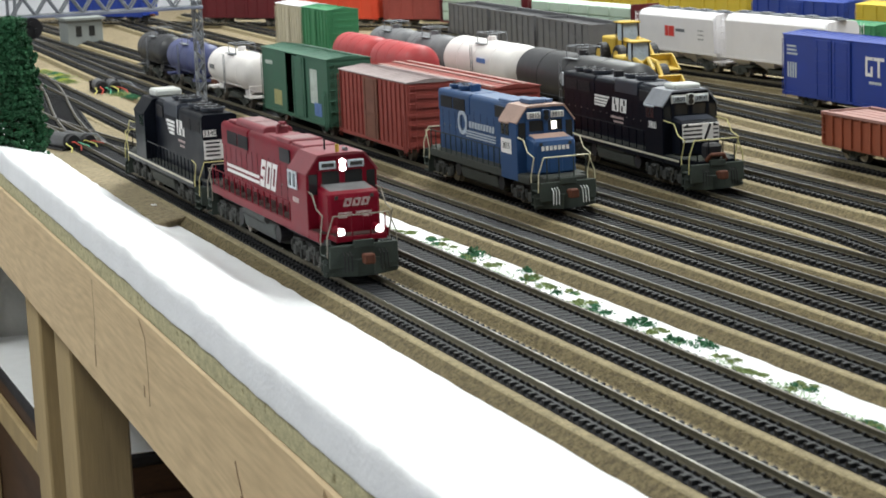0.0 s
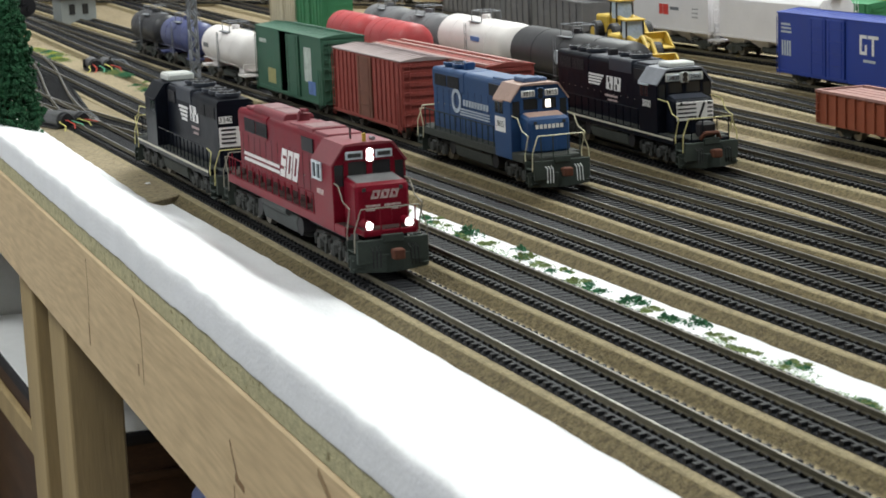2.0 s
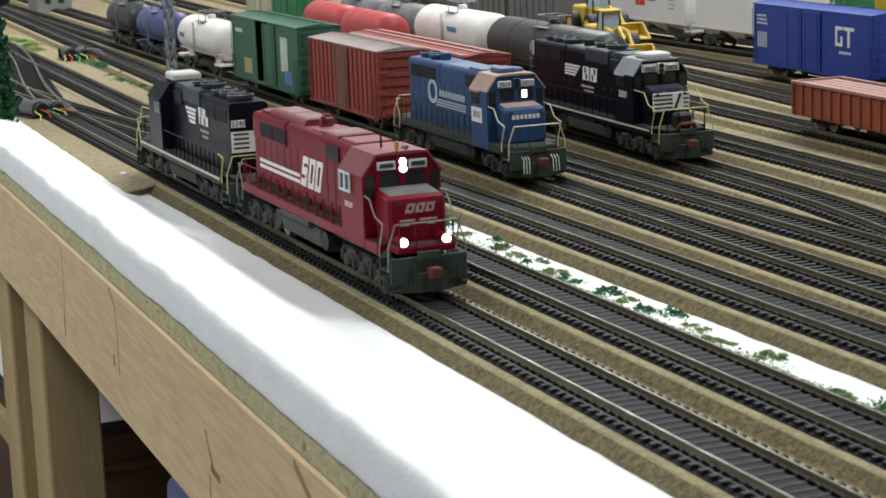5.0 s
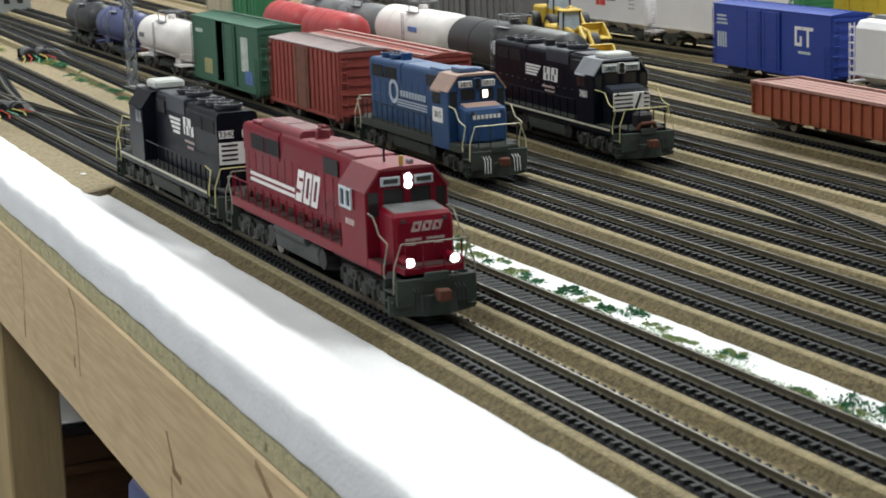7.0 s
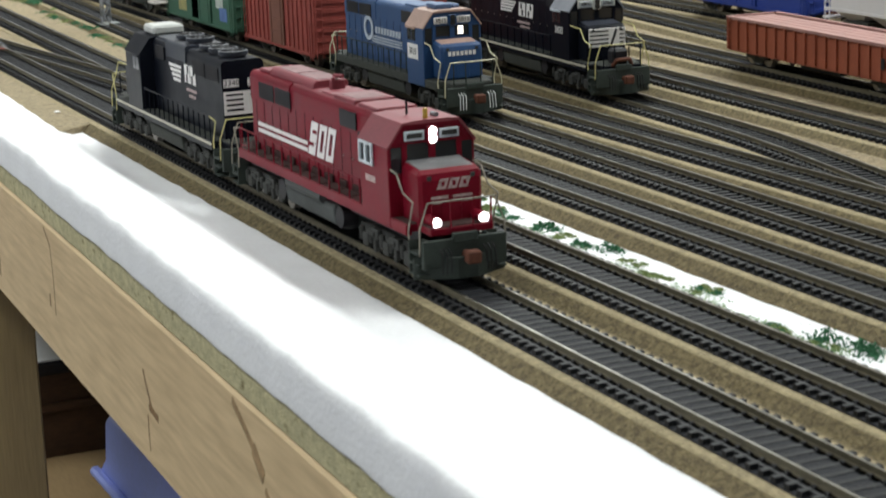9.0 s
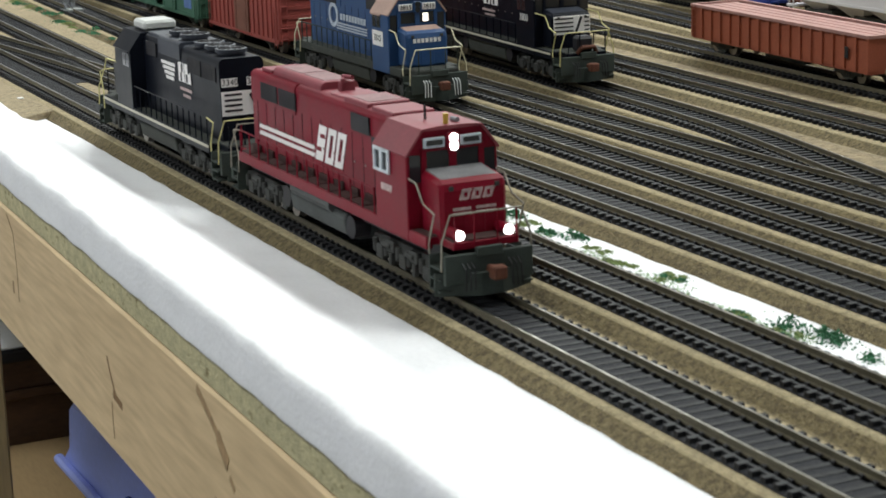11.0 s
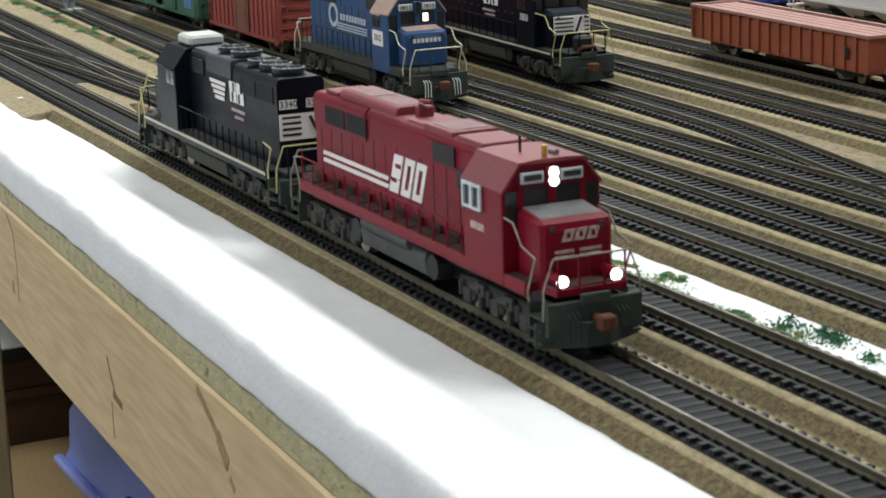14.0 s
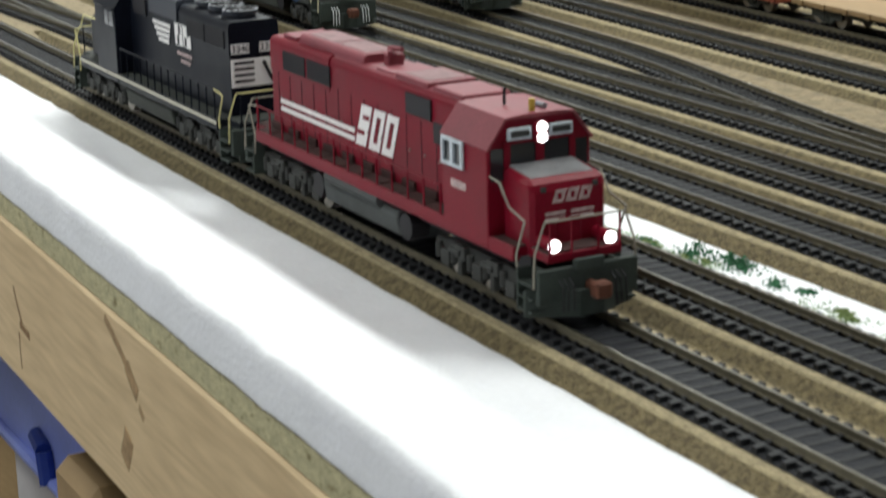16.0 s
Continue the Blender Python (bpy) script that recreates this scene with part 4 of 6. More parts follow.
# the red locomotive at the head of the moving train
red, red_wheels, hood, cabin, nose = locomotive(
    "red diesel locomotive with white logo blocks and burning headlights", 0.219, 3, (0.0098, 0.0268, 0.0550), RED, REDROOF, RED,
    dict(shade=SHADE, lit=True, cabroof=REDROOF, fan=REDROOF, tank=TANKDUST, nosetop=NOSEDUST, stanchion=RED, hose=GRILLE, tread=DUSTSHADE, framed=True, deck=(0.0165, 0.0208), tank_shift=-0.010, rad_shift=0.008, filter=(0.0380, 0.0205), stack=-0.1245, nose_up=0.0016, nose_half=0.0128), RAILBEIGE, low_fans=False, dyn=False)
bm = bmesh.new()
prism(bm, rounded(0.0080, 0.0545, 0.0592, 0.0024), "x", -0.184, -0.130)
part("fan_deck", bm, REDROOF, red, "raised pale red fan deck", bevel=0.0003)
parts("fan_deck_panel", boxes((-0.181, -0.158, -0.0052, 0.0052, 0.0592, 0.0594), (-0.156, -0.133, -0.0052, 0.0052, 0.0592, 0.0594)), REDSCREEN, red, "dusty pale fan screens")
parts("roof_panel", boxes((-0.104, -0.081, -0.0088, 0.0088, 0.0545, 0.0574), (-0.120, -0.107, -0.0080, 0.0080, 0.0545, 0.0566)), REDROOF, red, "pale red roof panels", bevel=0.0004)
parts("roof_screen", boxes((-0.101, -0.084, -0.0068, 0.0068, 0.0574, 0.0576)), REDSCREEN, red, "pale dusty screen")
for x, z in ((-0.1655, 0.0327), (-0.1655, 0.0298)):
    slab(hood, WHITE, x, z, 0.064, 0.0017, -0.0104, 0.0004, "stripe", "white stripe")
slab(hood, WHITE, -0.1260, 0.0358, 0.0080, 0.0146, -0.0104, 0.0030, "logo_block", "white slanted block logo")
slab(hood, RED, -0.1238, 0.0388, 0.0050, 0.0016, -0.01053, 0.0, "logo_gap")
slab(hood, RED, -0.1282, 0.0332, 0.0050, 0.0016, -0.01053, 0.0, "logo_gap")
for x in (-0.1158, -0.1058):
    ring_mark(hood, WHITE, x, 0.0358, 0.0084, 0.0146, -0.0104, 0.0030, 0.0026)
slab(cabin, FADEDWHITE, -0.0448, 0.0330, 0.0095, 0.0024, -0.0178, 0.0, "number_bar", "worn pale number bar")
for y in (-0.0052, -0.0008, 0.0036):
    bm = bmesh.new()
    prism(bm, [(y - 0.0006, 0.0330), (y + 0.0030, 0.0330), (y + 0.0044, 0.0368), (y + 0.0008, 0.0368)], "x", -0.0099, -0.0096)
    mark = part("logo_block", bm, FADEDWHITE, nose, "white slanted block logo")
    part("logo_gap", boxes((-0.00965, -0.0095, y + 0.0013, y + 0.0025, 0.0340, 0.0358)), RED, mark)
parts("stripe", boxes((-0.0099, -0.0096, -0.0082, -0.0014, 0.0294, 0.0304), (-0.0099, -0.0096, 0.0006, 0.0084, 0.0294, 0.0304), (-0.0099, -0.0096, -0.0082, -0.0014, 0.0277, 0.0287), (-0.0099, -0.0096, 0.0006, 0.0084, 0.0277, 0.0287)), FADEDWHITE, nose, "worn white stripes")
for y in (-0.0098, 0.0092):
    bm = bmesh.new()
    rod(bm, (-0.0098, y, 0.0224), (-0.0022, y, 0.0224), 0.0020, 16)
    dl = part("ditch_light", bm, RED, red)
    bm = bmesh.new()
    rod(bm, (-0.0022, y, 0.0224), (-0.0016, y, 0.0224), 0.0019, 16)
    part("lens", bm, LIT, dl, "burning lamp lens")
part("antenna", rods(0.0005, [(-0.0420, -0.0030, 0.056), (-0.0420, -0.0030, 0.0618)]), GRILLE, red, "black antenna")
part("beacon", rods(0.0010, [(-0.0295, -0.0008, 0.0560), (-0.0295, -0.0008, 0.0602)], n=8), LOADER, red, "amber roof beacon")
part("roof_horn", rods(0.0009, [(-0.1255, 0.0, 0.0555), (-0.1255, 0.0, 0.0615), (-0.1185, 0.001, 0.0618)], [(-0.1255, 0.0, 0.0605), (-0.1200, -0.0026, 0.0606)], n=8), REDROOF, red, "pale red horn cluster")
part("air_horn", rods(0.0009, [(-0.0345, 0.004, 0.0572), (-0.0300, 0.004, 0.0574)], n=8), GALV, red)

part("cab_gap", boxes((-0.0745, -0.0554, -0.01060, -0.0102, 0.0395, 0.0462)), GRILLE, hood, "dark slot behind the cab")
# Dark plates added for the shade and dirt between the stanchion bases.
for i in range(9):
    xa = -0.072 - i * 0.0155
    part("tread_patch", boxes((xa - 0.0095, xa, -0.0166, -0.0106, 0.0208, 0.0212)), DUSTSHADE, red, "dark patch of dust and shade on the walkway")
    part("foot_patch", boxes((xa - 0.0092, xa - 0.0004, -0.0113, -0.0100, 0.0208, 0.0238)), DUSTSHADE, red, "dark patch of shade and dirt at the hood's foot")
# the black locomotive coupled behind it, cab trailing
black, black_wheels, hood, cabin, nose = locomotive(
    "black diesel locomotive with white logo bars coupled behind the red one", 0.198, 3, (0.016, 0.040, 0.0675), BLACK, ROOFLIT, BLACK,
    dict(stripe=CREAMSTRIPE, shade=BLACK, cabroof=BLACK, board=SHADE, fan=ROOFLIT, tank=WEATHER, number="3340", sill=BLACK), YELLOW)
rear = -0.198 + 0.014
eb = parts("end_board", boxes((rear - 0.0010, rear - 0.0002, -0.0098, -0.0022, 0.0432, 0.0470), (rear - 0.0010, rear - 0.0002, 0.0022, 0.0098, 0.0432, 0.0470)), WHITE, hood, "pale number board")
for y in (-0.006, 0.006):
    letters("3340", 0.0040, Matrix.Translation((rear - 0.0011, y, 0.0451)) @ END_B, GRILLE, eb, "number")
pan = part("end_panel", boxes((rear - 0.0006, rear - 0.0001, -0.0100, 0.0100, 0.0300, 0.0410)), WHITE, hood, "white striped end panel")
parts("panel_stripe", boxes(*[(rear - 0.0008, rear - 0.0005, 0.0005, 0.0088, z, z + 0.0010) for z in (0.0318, 0.0342, 0.0366, 0.0390)]), GRILLE, pan)
part("panel_mark", rods(0.0008, [(rear - 0.0007, -0.0075, 0.0312), (rear - 0.0007, -0.0055, 0.0350), (rear - 0.0007, -0.0035, 0.0395)], n=6), GRILLE, pan, "dark figure mark")
for y in (0.01064,):
    for i, z in enumerate((0.0464, 0.0441, 0.0418, 0.0395)):
        part("logo_bar", boxes((-0.1190 + i * 0.0008, -0.0975 - i * 0.0022, y, y + 0.00015, z - 0.0016, z)), WHITE, hood, "white logo bar")
    for x, notch in ((-0.1290, ((0.0006, -1), (-0.0010, 1))), (-0.1385, ((-0.0016, 1), (0.0016, -1)))):
        bm = bmesh.new()
        prism(bm, [(x + 0.0042, 0.0392), (x - 0.0042, 0.0392), (x - 0.0036, 0.0482), (x + 0.0048, 0.0482)], "y", y, y + 0.00015)
        mark = part("logo_block", bm, WHITE, hood, "white block logo")
        for dx, way in notch:
            zc = 0.0437 + way * 0.0022
            part("logo_gap", boxes((x + dx - 0.0012, x + dx + 0.0012, y + 0.0001, y + 0.00022, zc - 0.0020, zc + 0.0020)), BLACK, mark)
    parts("lettering_bar", boxes((-0.143, -0.126, y, y + 0.00015, 0.0352, 0.0366)), FADEDWHITE, hood)
    parts("lettering_bar", boxes((-0.141, -0.130, y, y + 0.00015, 0.0322, 0.0336)), FADEDWHITE, hood)
parts("roof_box", boxes((-0.0640, -0.0450, -0.0085, 0.0085, 0.0562, 0.0612)), SILVER, black, "pale air conditioner box on the cab roof", bevel=0.0012)

# the blue locomotive standing on the fourth track
blue, _, hood, cabin, nose = locomotive(
    "blue diesel locomotive with faded tan cab roof standing in the yard", 0.184, 2, (0.0150, 0.0285, 0.0530), BLUE, BLUEROOF, WHITERAIL,
    dict(shade=ROOFBLUE, cabroof=ROOFBLUE, cabroof_label="sun faded tan cab roof", board=WHITE, fan=BLUE, number="3815", sill=WEATHER, nosetop=ROOFBLUE, stanchion=PILOT, hose=WHITERAIL, fans=(0.0120, 0.0275), filter=(0.0236, 0.0040), stack=-0.136), RAILCREAM, dyn=False)
slab(cabin, WHITE, -0.0440, 0.0330, 0.0150, 0.0085, -0.0178, 0.0, "number_panel", "white number panel")
letters("3815", 0.0052, Matrix.Translation((-0.0440, -0.01795, 0.0330)) @ SIDE_N, GRILLE, cabin, "number")
ring = bmesh.new()
for i in range(24):
    a, b = radians(i * 15), radians(i * 15 + 15)
    prism(ring, [(-0.1305 + r * math.cos(t), 0.0378 + r * math.sin(t)) for r, t in ((0.0076, a), (0.0076, b), (0.0050, b), (0.0050, a))], "y", -0.01078, -0.0103)
part("logo_ring", ring, FADEDPALE, hood, "white round logo ring")
for z in (0.0334, 0.0318, 0.0302):
    slab(hood, FADEDPALE, -0.1010, z, 0.048, 0.0009, -0.01062, 0, "stripe", "white stripe")
for i in range(9):
    slab(hood, FADEDPALE, -0.1175 + i * 0.0046, 0.0376, 0.0034, 0.0038, -0.01062, 0.0003, "lettering_bar")
for i in range(7):
    parts("lettering_bar", boxes((-0.0150, -0.01485, -0.0086 + i * 0.0025, -0.0068 + i * 0.0025, 0.0322, 0.0346)), WHITE, nose)
parts("roof_box", boxes((-0.048, -0.034, -0.0070, 0.0030, 0.0564, 0.0592), (-0.048, -0.036, 0.0042, 0.0085, 0.0562, 0.0585)), BLUEROOF, blue, "pale blue box on the cab roof", bevel=0.0005)
# Emissive plate that draws a bright reflection on the windscreen, no lamp.
part("window_glint", boxes((-0.0280, -0.0277, 0.0035, 0.0066, 0.0425, 0.0470)), GLINTWARM, cabin, "glowing plate for the reflection in the cab window")
blue.matrix_world = Matrix.Translation((-0.9655, 0.1576, 0)) @ Matrix.Rotation(math.atan(-0.02), 4, "Z")

# the black locomotive standing on the sixth track
dark, _, hood, cabin, nose = locomotive(
    "black diesel locomotive with white striped nose standing in the yard", 0.220, 3, (0.0205, 0.0345, 0.0600), BLACK, ROOFLIT, BLACK,
    dict(stripe=CREAMSTRIPE, shade=SHADE, board=SHADE, lampbox=SILVER, post=BLACK, cabroof=ROOFSHEEN, cabroof_label="cab roof with ceiling sheen in its colour", number="3800", sill=BLACK, nose_up=0.0008), YELLOW)
part("board_housing", boxes((-0.0345, -0.0339, -0.0122, 0.0122, 0.0484, 0.0536)), SILVER, cabin, "pale grey number board housing", bevel=0.0002)
pan = part("nose_panel", boxes((-0.0207, -0.0202, -0.0118, 0.0118, 0.0268, 0.0376)), WHITE, nose, "white striped nose panel", bevel=0.0002)
parts("panel_stripe", boxes(*[(-0.0203, -0.0200, y0, y1, z, z + 0.0009) for z in (0.0284, 0.0308, 0.0332, 0.0356) for y0, y1 in ((-0.0112, 0.0008), (0.0080, 0.0112))]), GRILLE, pan)
part("panel_mark", rods(0.0008, [(-0.0202, 0.0025, 0.0280), (-0.0202, 0.0042, 0.0320), (-0.0202, 0.0060, 0.0368)], n=6), GRILLE, pan, "dark figure mark")
for i, z in enumerate((0.0440, 0.0421, 0.0402, 0.0383)):
    slab(hood, WHITE, -0.1420 - i * 0.0012, z, 0.024 - i * 0.002, 0.0013, -0.0104, 0.0004, "logo_bar", "white logo bar")
for x, notch in ((-0.1205, ((0.0006, -1), (-0.0010, 1))), (-0.1085, ((0.0016, 1), (-0.0016, -1)))):
    mark = slab(hood, WHITE, x, 0.0406, 0.0100, 0.0086, -0.0104, 0.0006, "logo_block", "white block logo")
    for dx, way in notch:
        slab(mark, BLACK, x + dx, 0.0406 + way * 0.0020, 0.0024, 0.0034, -0.01048, 0, "logo_gap")
slab(hood, FADEDWHITE, -0.1185, 0.0325, 0.020, 0.0014, -0.0104)
slab(hood, FADEDWHITE, -0.1165, 0.0298, 0.015, 0.0012, -0.0104)
letters("3800", 0.0060, Matrix.Translation((-0.0490, -0.01795, 0.0350)) @ SIDE_N, WHITE, cabin, "number")
part("hose_coil", rods(0.0012, [(-0.0012, -0.0062, 0.0180), (0.0006, -0.0040, 0.0215), (0.0006, 0.0040, 0.0215), (-0.0012, 0.0062, 0.0180)], n=8), RUST, dark, "looped rusty brown hose")
part("equipment_box", boxes((-0.0110, -0.0020, -0.0050, 0.0050, 0.0182, 0.0275)), GRILLE, dark, "black box on the front platform", bevel=0.0016)
parts("roof_box", boxes((-0.052, -0.037, -0.0085, 0.0085, 0.0562, 0.0594)), SILVER, dark, "grey air conditioner box on the cab roof", bevel=0.0008)
dark.matrix_world = Matrix.Translation((-0.9755, 0.2576, 0)) @ Matrix.Rotation(math.atan(-0.06), 4, "Z")


def freight_truck(parent, cx):
    bm = bmesh.new()
    for s in (-1, 1):
        y0, y1 = (0.0108, 0.0126) if s > 0 else (-0.0126, -0.0108)
        prism(bm, [(cx - 0.0135, 0.0045), (cx - 0.0135, 0.0075), (cx - 0.005, 0.0098), (cx + 0.005, 0.0098), (cx + 0.0135, 0.0075), (cx + 0.0135, 0.0045), (cx + 0.007, 0.0040), (cx + 0.004, 0.0018), (cx - 0.004, 0.0018), (cx - 0.007, 0.0040)], "y", y0, y1)
        for q in (-0.002, 0, 0.002):
            rod(bm, (cx + q, s * 0.0124, 0.0028), (cx + q, s * 0.0124, 0.0075), 0.0009, 6)
    box(bm, cx - 0.0035, cx + 0.0035, -0.011, 0.011, 0.0055, 0.0095)
    tr = part("truck", bm, WEATHER, parent, "dark cast truck")
    for q in (-0.0100, 0.0100):
        wheelset(tr, cx + q, 0.0052)


def underframe(ob, L, z, material):
    part("underframe", boxes((-L + 0.002, -0.002, -0.003, 0.003, z - 0.004, z), (-L * 0.62, -L * 0.40, -0.009, 0.009, z - 0.005, z - 0.001), (-L * 0.8, -L * 0.72, -0.014, 0.014, z - 0.002, z), (-L * 0.28, -L * 0.2, -0.014, 0.014, z - 0.002, z)), material, ob)
    for c in (-0.028, -L + 0.028):
        freight_truck(ob, c)
    for s, xe in ((1, 0.0), (-1, -L)):
        bm = boxes((min(xe, xe + s * 0.006), max(xe, xe + s * 0.006), -0.0012, 0.0012, 0.0086, 0.0112), (min(xe + s * 0.004, xe + s * 0.009), max(xe + s * 0.004, xe + s * 0.009), -0.0026, 0.0024, 0.0078, 0.0120))
        part("coupler", bm, RUST, ob, bevel=0.0004)


def stand(ob, k, x, dy=0.0):
    """Puts a wagon's front end at x on track k."""
    a = math.atan((T[k](x) - T[k](x - 0.18)) / 0.18)
    ob.matrix_world = Matrix.Translation((x, T[k](x) + dy, 0)) @ Matrix.Rotation(a, 4, "Z")
    return ob


def ladder(parent, x, y, z0, z1, material, along=True, n=6):
    w = 0.0045
    a, b = ((x, y, 0), (x + w, y, 0)) if along else ((x, y, 0), (x, y + w, 0))
    lines = [[(p[0], p[1], z0), (p[0], p[1], z1)] for p in (a, b)]
    for i in range(n):
        z = z0 + (z1 - z0) * (i + 0.5) / n
        lines.append([(a[0], a[1], z), (b[0], b[1], z)])
    part("ladder", rods(0.0003, *lines, n=4), material, parent)


def boxcar(label, L, h, paint, roofm, doorm, ribs=12, door=(0.42, 0.6), open_door=False, w=0.0172, z0=0.0095, door2=None):
    ob = thing("boxcar", label, "freight wagon", "freight wagons")
    bm = bmesh.new()
    if open_door:
        d0, d1 = -L * door[1], -L * door[0]
        for s in (-1, 1):
            ya, yb = (w - 0.0008, w) if s > 0 else (-w, -w + 0.0008)
            box(bm, -L, d0, ya, yb, z0, h)
            box(bm, d1, 0, ya, yb, z0, h)
            if s > 0:
                box(bm, d0, d1, ya, yb, z0, h)
        box(bm, -L, -L + 0.001, -w + 0.0008, w - 0.0008, z0, h)
        box(bm, -0.001, 0, -w + 0.0008, w - 0.0008, z0, h)
        box(bm, -L, 0, -w, w, z0 - 0.001, z0)
    else:
        box(bm, -L, 0, -w, w, z0, h)
    body = parts("side_panel", bm, paint, ob) if open_door else part("body", bm, paint, ob, bevel=0.0004)
    bm = bmesh.new()
    prism(bm, [(-w - 0.0006, h - 0.0004), (w + 0.0006, h - 0.0004), (w + 0.0006, h + 0.0004), (0, h + 0.0026), (-w - 0.0006, h + 0.0004)], "x", -L - 0.0006, 0.0006)
    n = int(L / 0.0085)
    for i in range(n):
        x = -L + (i + 0.5) * L / n
        prism(bm, [(-w - 0.0004, h + 0.0004), (w + 0.0004, h + 0.0004), (0, h + 0.0032)], "x", x - 0.0006, x + 0.0006)
    part("roof", bm, roofm, ob, "ribbed wagon roof")
    for i in range(ribs):
        x = -L * (i + 0.5) / ribs
        if door[0] * L < -x < door[1] * L or (door2 and door2[0] * L < -x < door2[1] * L):
            continue
        for s in (-1, 1):
            y0, y1 = (w, w + 0.0009) if s > 0 else (-w - 0.0009, -w)
            part("side_rib", boxes((x - 0.0011, x + 0.0011, y0, y1, z0 + 0.001, h - 0.001)), paint, body)
    for z in (z0 + (h - z0) * (i + 0.5) / 7 for i in range(7)):
        for xa, xb in ((0.0, 0.0009), (-L - 0.0009, -L)):
            part("end_rib", boxes((xa, xb, -w * 0.9, w * 0.9, z - 0.0012, z + 0.0012)), paint, body)
    parts("sill", boxes((-L, 0, -w - 0.0007, -w, z0 - 0.0015, z0 + 0.0010), (-L, 0, w, w + 0.0007, z0 - 0.0015, z0 + 0.0010), (-L * door[1] - 0.01, -L * door[0] + 0.004, -w - 0.0011, -w - 0.0007, z0 - 0.0008, z0 + 0.0006)), paint, ob)
    for dd in (door, door2):
        if not dd:
            continue
        d0, d1 = -L * dd[1], -L * dd[0]
        sh = (d1 - d0) * 0.72 if open_door else 0
        for s in (-1, 1):
            y0, y1 = (w + 0.0004, w + 0.0014) if s > 0 else (-w - 0.0014, -w - 0.0004)
            q = sh if s < 0 else 0
            dr = part("sliding_door", boxes((d0 + q, d1 + q, y0, y1, z0 + 0.0006, h - 0.0014)), doorm, ob, "sliding door", bevel=0.0002)
            yb = (y1, y1 + 0.0004) if s > 0 else (y0 - 0.0004, y0)
            parts("door_rib", boxes(*[(d0 + q + 0.001, d1 + q - 0.001, *yb, z0 + (h - z0) * f, z0 + (h - z0) * f + 0.0009) for f in (0.2, 0.4, 0.6, 0.8)], *[(d0 + q + (d1 - d0) * f - 0.0004, d0 + q + (d1 - d0) * f + 0.0004, *yb, z0 + 0.001, h - 0.002) for f in (0.15, 0.85)]), doorm, dr)
    ladder(ob, -L + 0.001, -w - 0.0014, z0 - 0.004, h - 0.003, paint)
    ladder(ob, -0.0055, -w - 0.0014, z0 - 0.004, h * 0.6, paint)
    ladder(ob, 0.0016, -w + 0.001, z0 - 0.002, h - 0.003, paint, along=False)
    underframe(ob, L, z0, WEATHER)
    return ob, body


def tank_car(label, L, r, paint, ends=None, cz=0.0, dome=True):
    ob = thing("tank_car", label, "tank wagon", "freight wagons")
    zc = 0.0125 + r + cz
    bm = bmesh.new()
    n, prof = 28, [(0.001, 0.25), (0.0025, 0.62), (0.006, 0.9), (0.011, 1.0)]
    ring = lambda x, k: [bm.verts.new((x, k * r * math.cos(6.28319 * i / n), zc + k * r * math.sin(6.28319 * i / n))) for i in range(n)]
    rings = [ring(-0.012 + 0.011 - p[0], p[1]) for p in prof] + [ring(-L + 0.001 + p[0], p[1]) for p in prof[::-1]]
    bm.faces.new(rings[0]), bm.faces.new(rings[-1][::-1])
    for a, b in zip(rings, rings[1:]):
        for i in range(n):
            j = (i + 1) % n
            bm.faces.new((a[i], a[j], b[j], b[i]))
    tank = part("tank", bm, paint, ob, smooth=True)
    for x in (-L * 0.26, -L * 0.5, -L * 0.74):
        bm = bmesh.new()
        rod(bm, (x - 0.0005, 0, zc), (x + 0.0005, 0, zc), r * 1.012, 28)
        part("band", bm, ends or paint, tank)
    if dome:
        bm = bmesh.new()
        rod(bm, (-L / 2, 0, zc + r - 0.001), (-L / 2, 0, zc + r + 0.0035), 0.0036, 16)
        rod(bm, (-L / 2 - 0.007, 0, zc + r - 0.001), (-L / 2 - 0.007, 0, zc + r + 0.0018), 0.0018, 12)
        rod(bm, (-L / 2 + 0.007, 0, zc + r - 0.001), (-L / 2 + 0.007, 0, zc + r + 0.0022), 0.0015, 12)
        part("dome", bm, ends or paint, ob)
        x0, x1, z1 = -L / 2 - 0.012, -L / 2 + 0.012, zc + r + 0.0065
        part("platform_rail", rods(0.0004, [(x0, -0.009, z1), (x1, -0.009, z1), (x1, 0.009, z1), (x0, 0.009, z1), (x0, -0.009, z1)], *[[(x, y, zc + r * 0.8), (x, y, z1)] for x in (x0, x1) for y in (-0.009, 0.009)], n=4), GALV, ob)
        parts("platform", boxes((x0, x1, -0.0125, -0.0060, zc + r * 0.86, zc + r * 0.86 + 0.0006), (x0, x1, 0.0060, 0.0125, zc + r * 0.86, zc + r * 0.86 + 0.0006)), GALV, ob)
        ladder(ob, -L / 2 - 0.002, -r - 0.0008, 0.010, zc + r * 0.86, GALV)
    parts("saddle", boxes((-0.036, -0.020, -0.009, 0.009, 0.0095, 0.0150), (-L + 0.020, -L + 0.036, -0.009, 0.009, 0.0095, 0.0150), (-0.020, -0.001, -0.0145, 0.0145, 0.0095, 0.0112), (-L + 0.001, -L + 0.020, -0.0145, 0.0145, 0.0095, 0.0112)), ends or paint, ob)
    part("end_rail", rods(0.0004, [(-0.002, -0.0145, 0.0112), (-0.002, -0.0145, 0.0200), (-0.002, 0.0145, 0.0200), (-0.002, 0.0145, 0.0112)], [(-0.014, -0.0155, 0.0185), (-L + 0.014, -0.0155, 0.0185)], n=4), ends or paint, ob)
    underframe(ob, L, 0.0100, WEATHER)
    return ob, tank


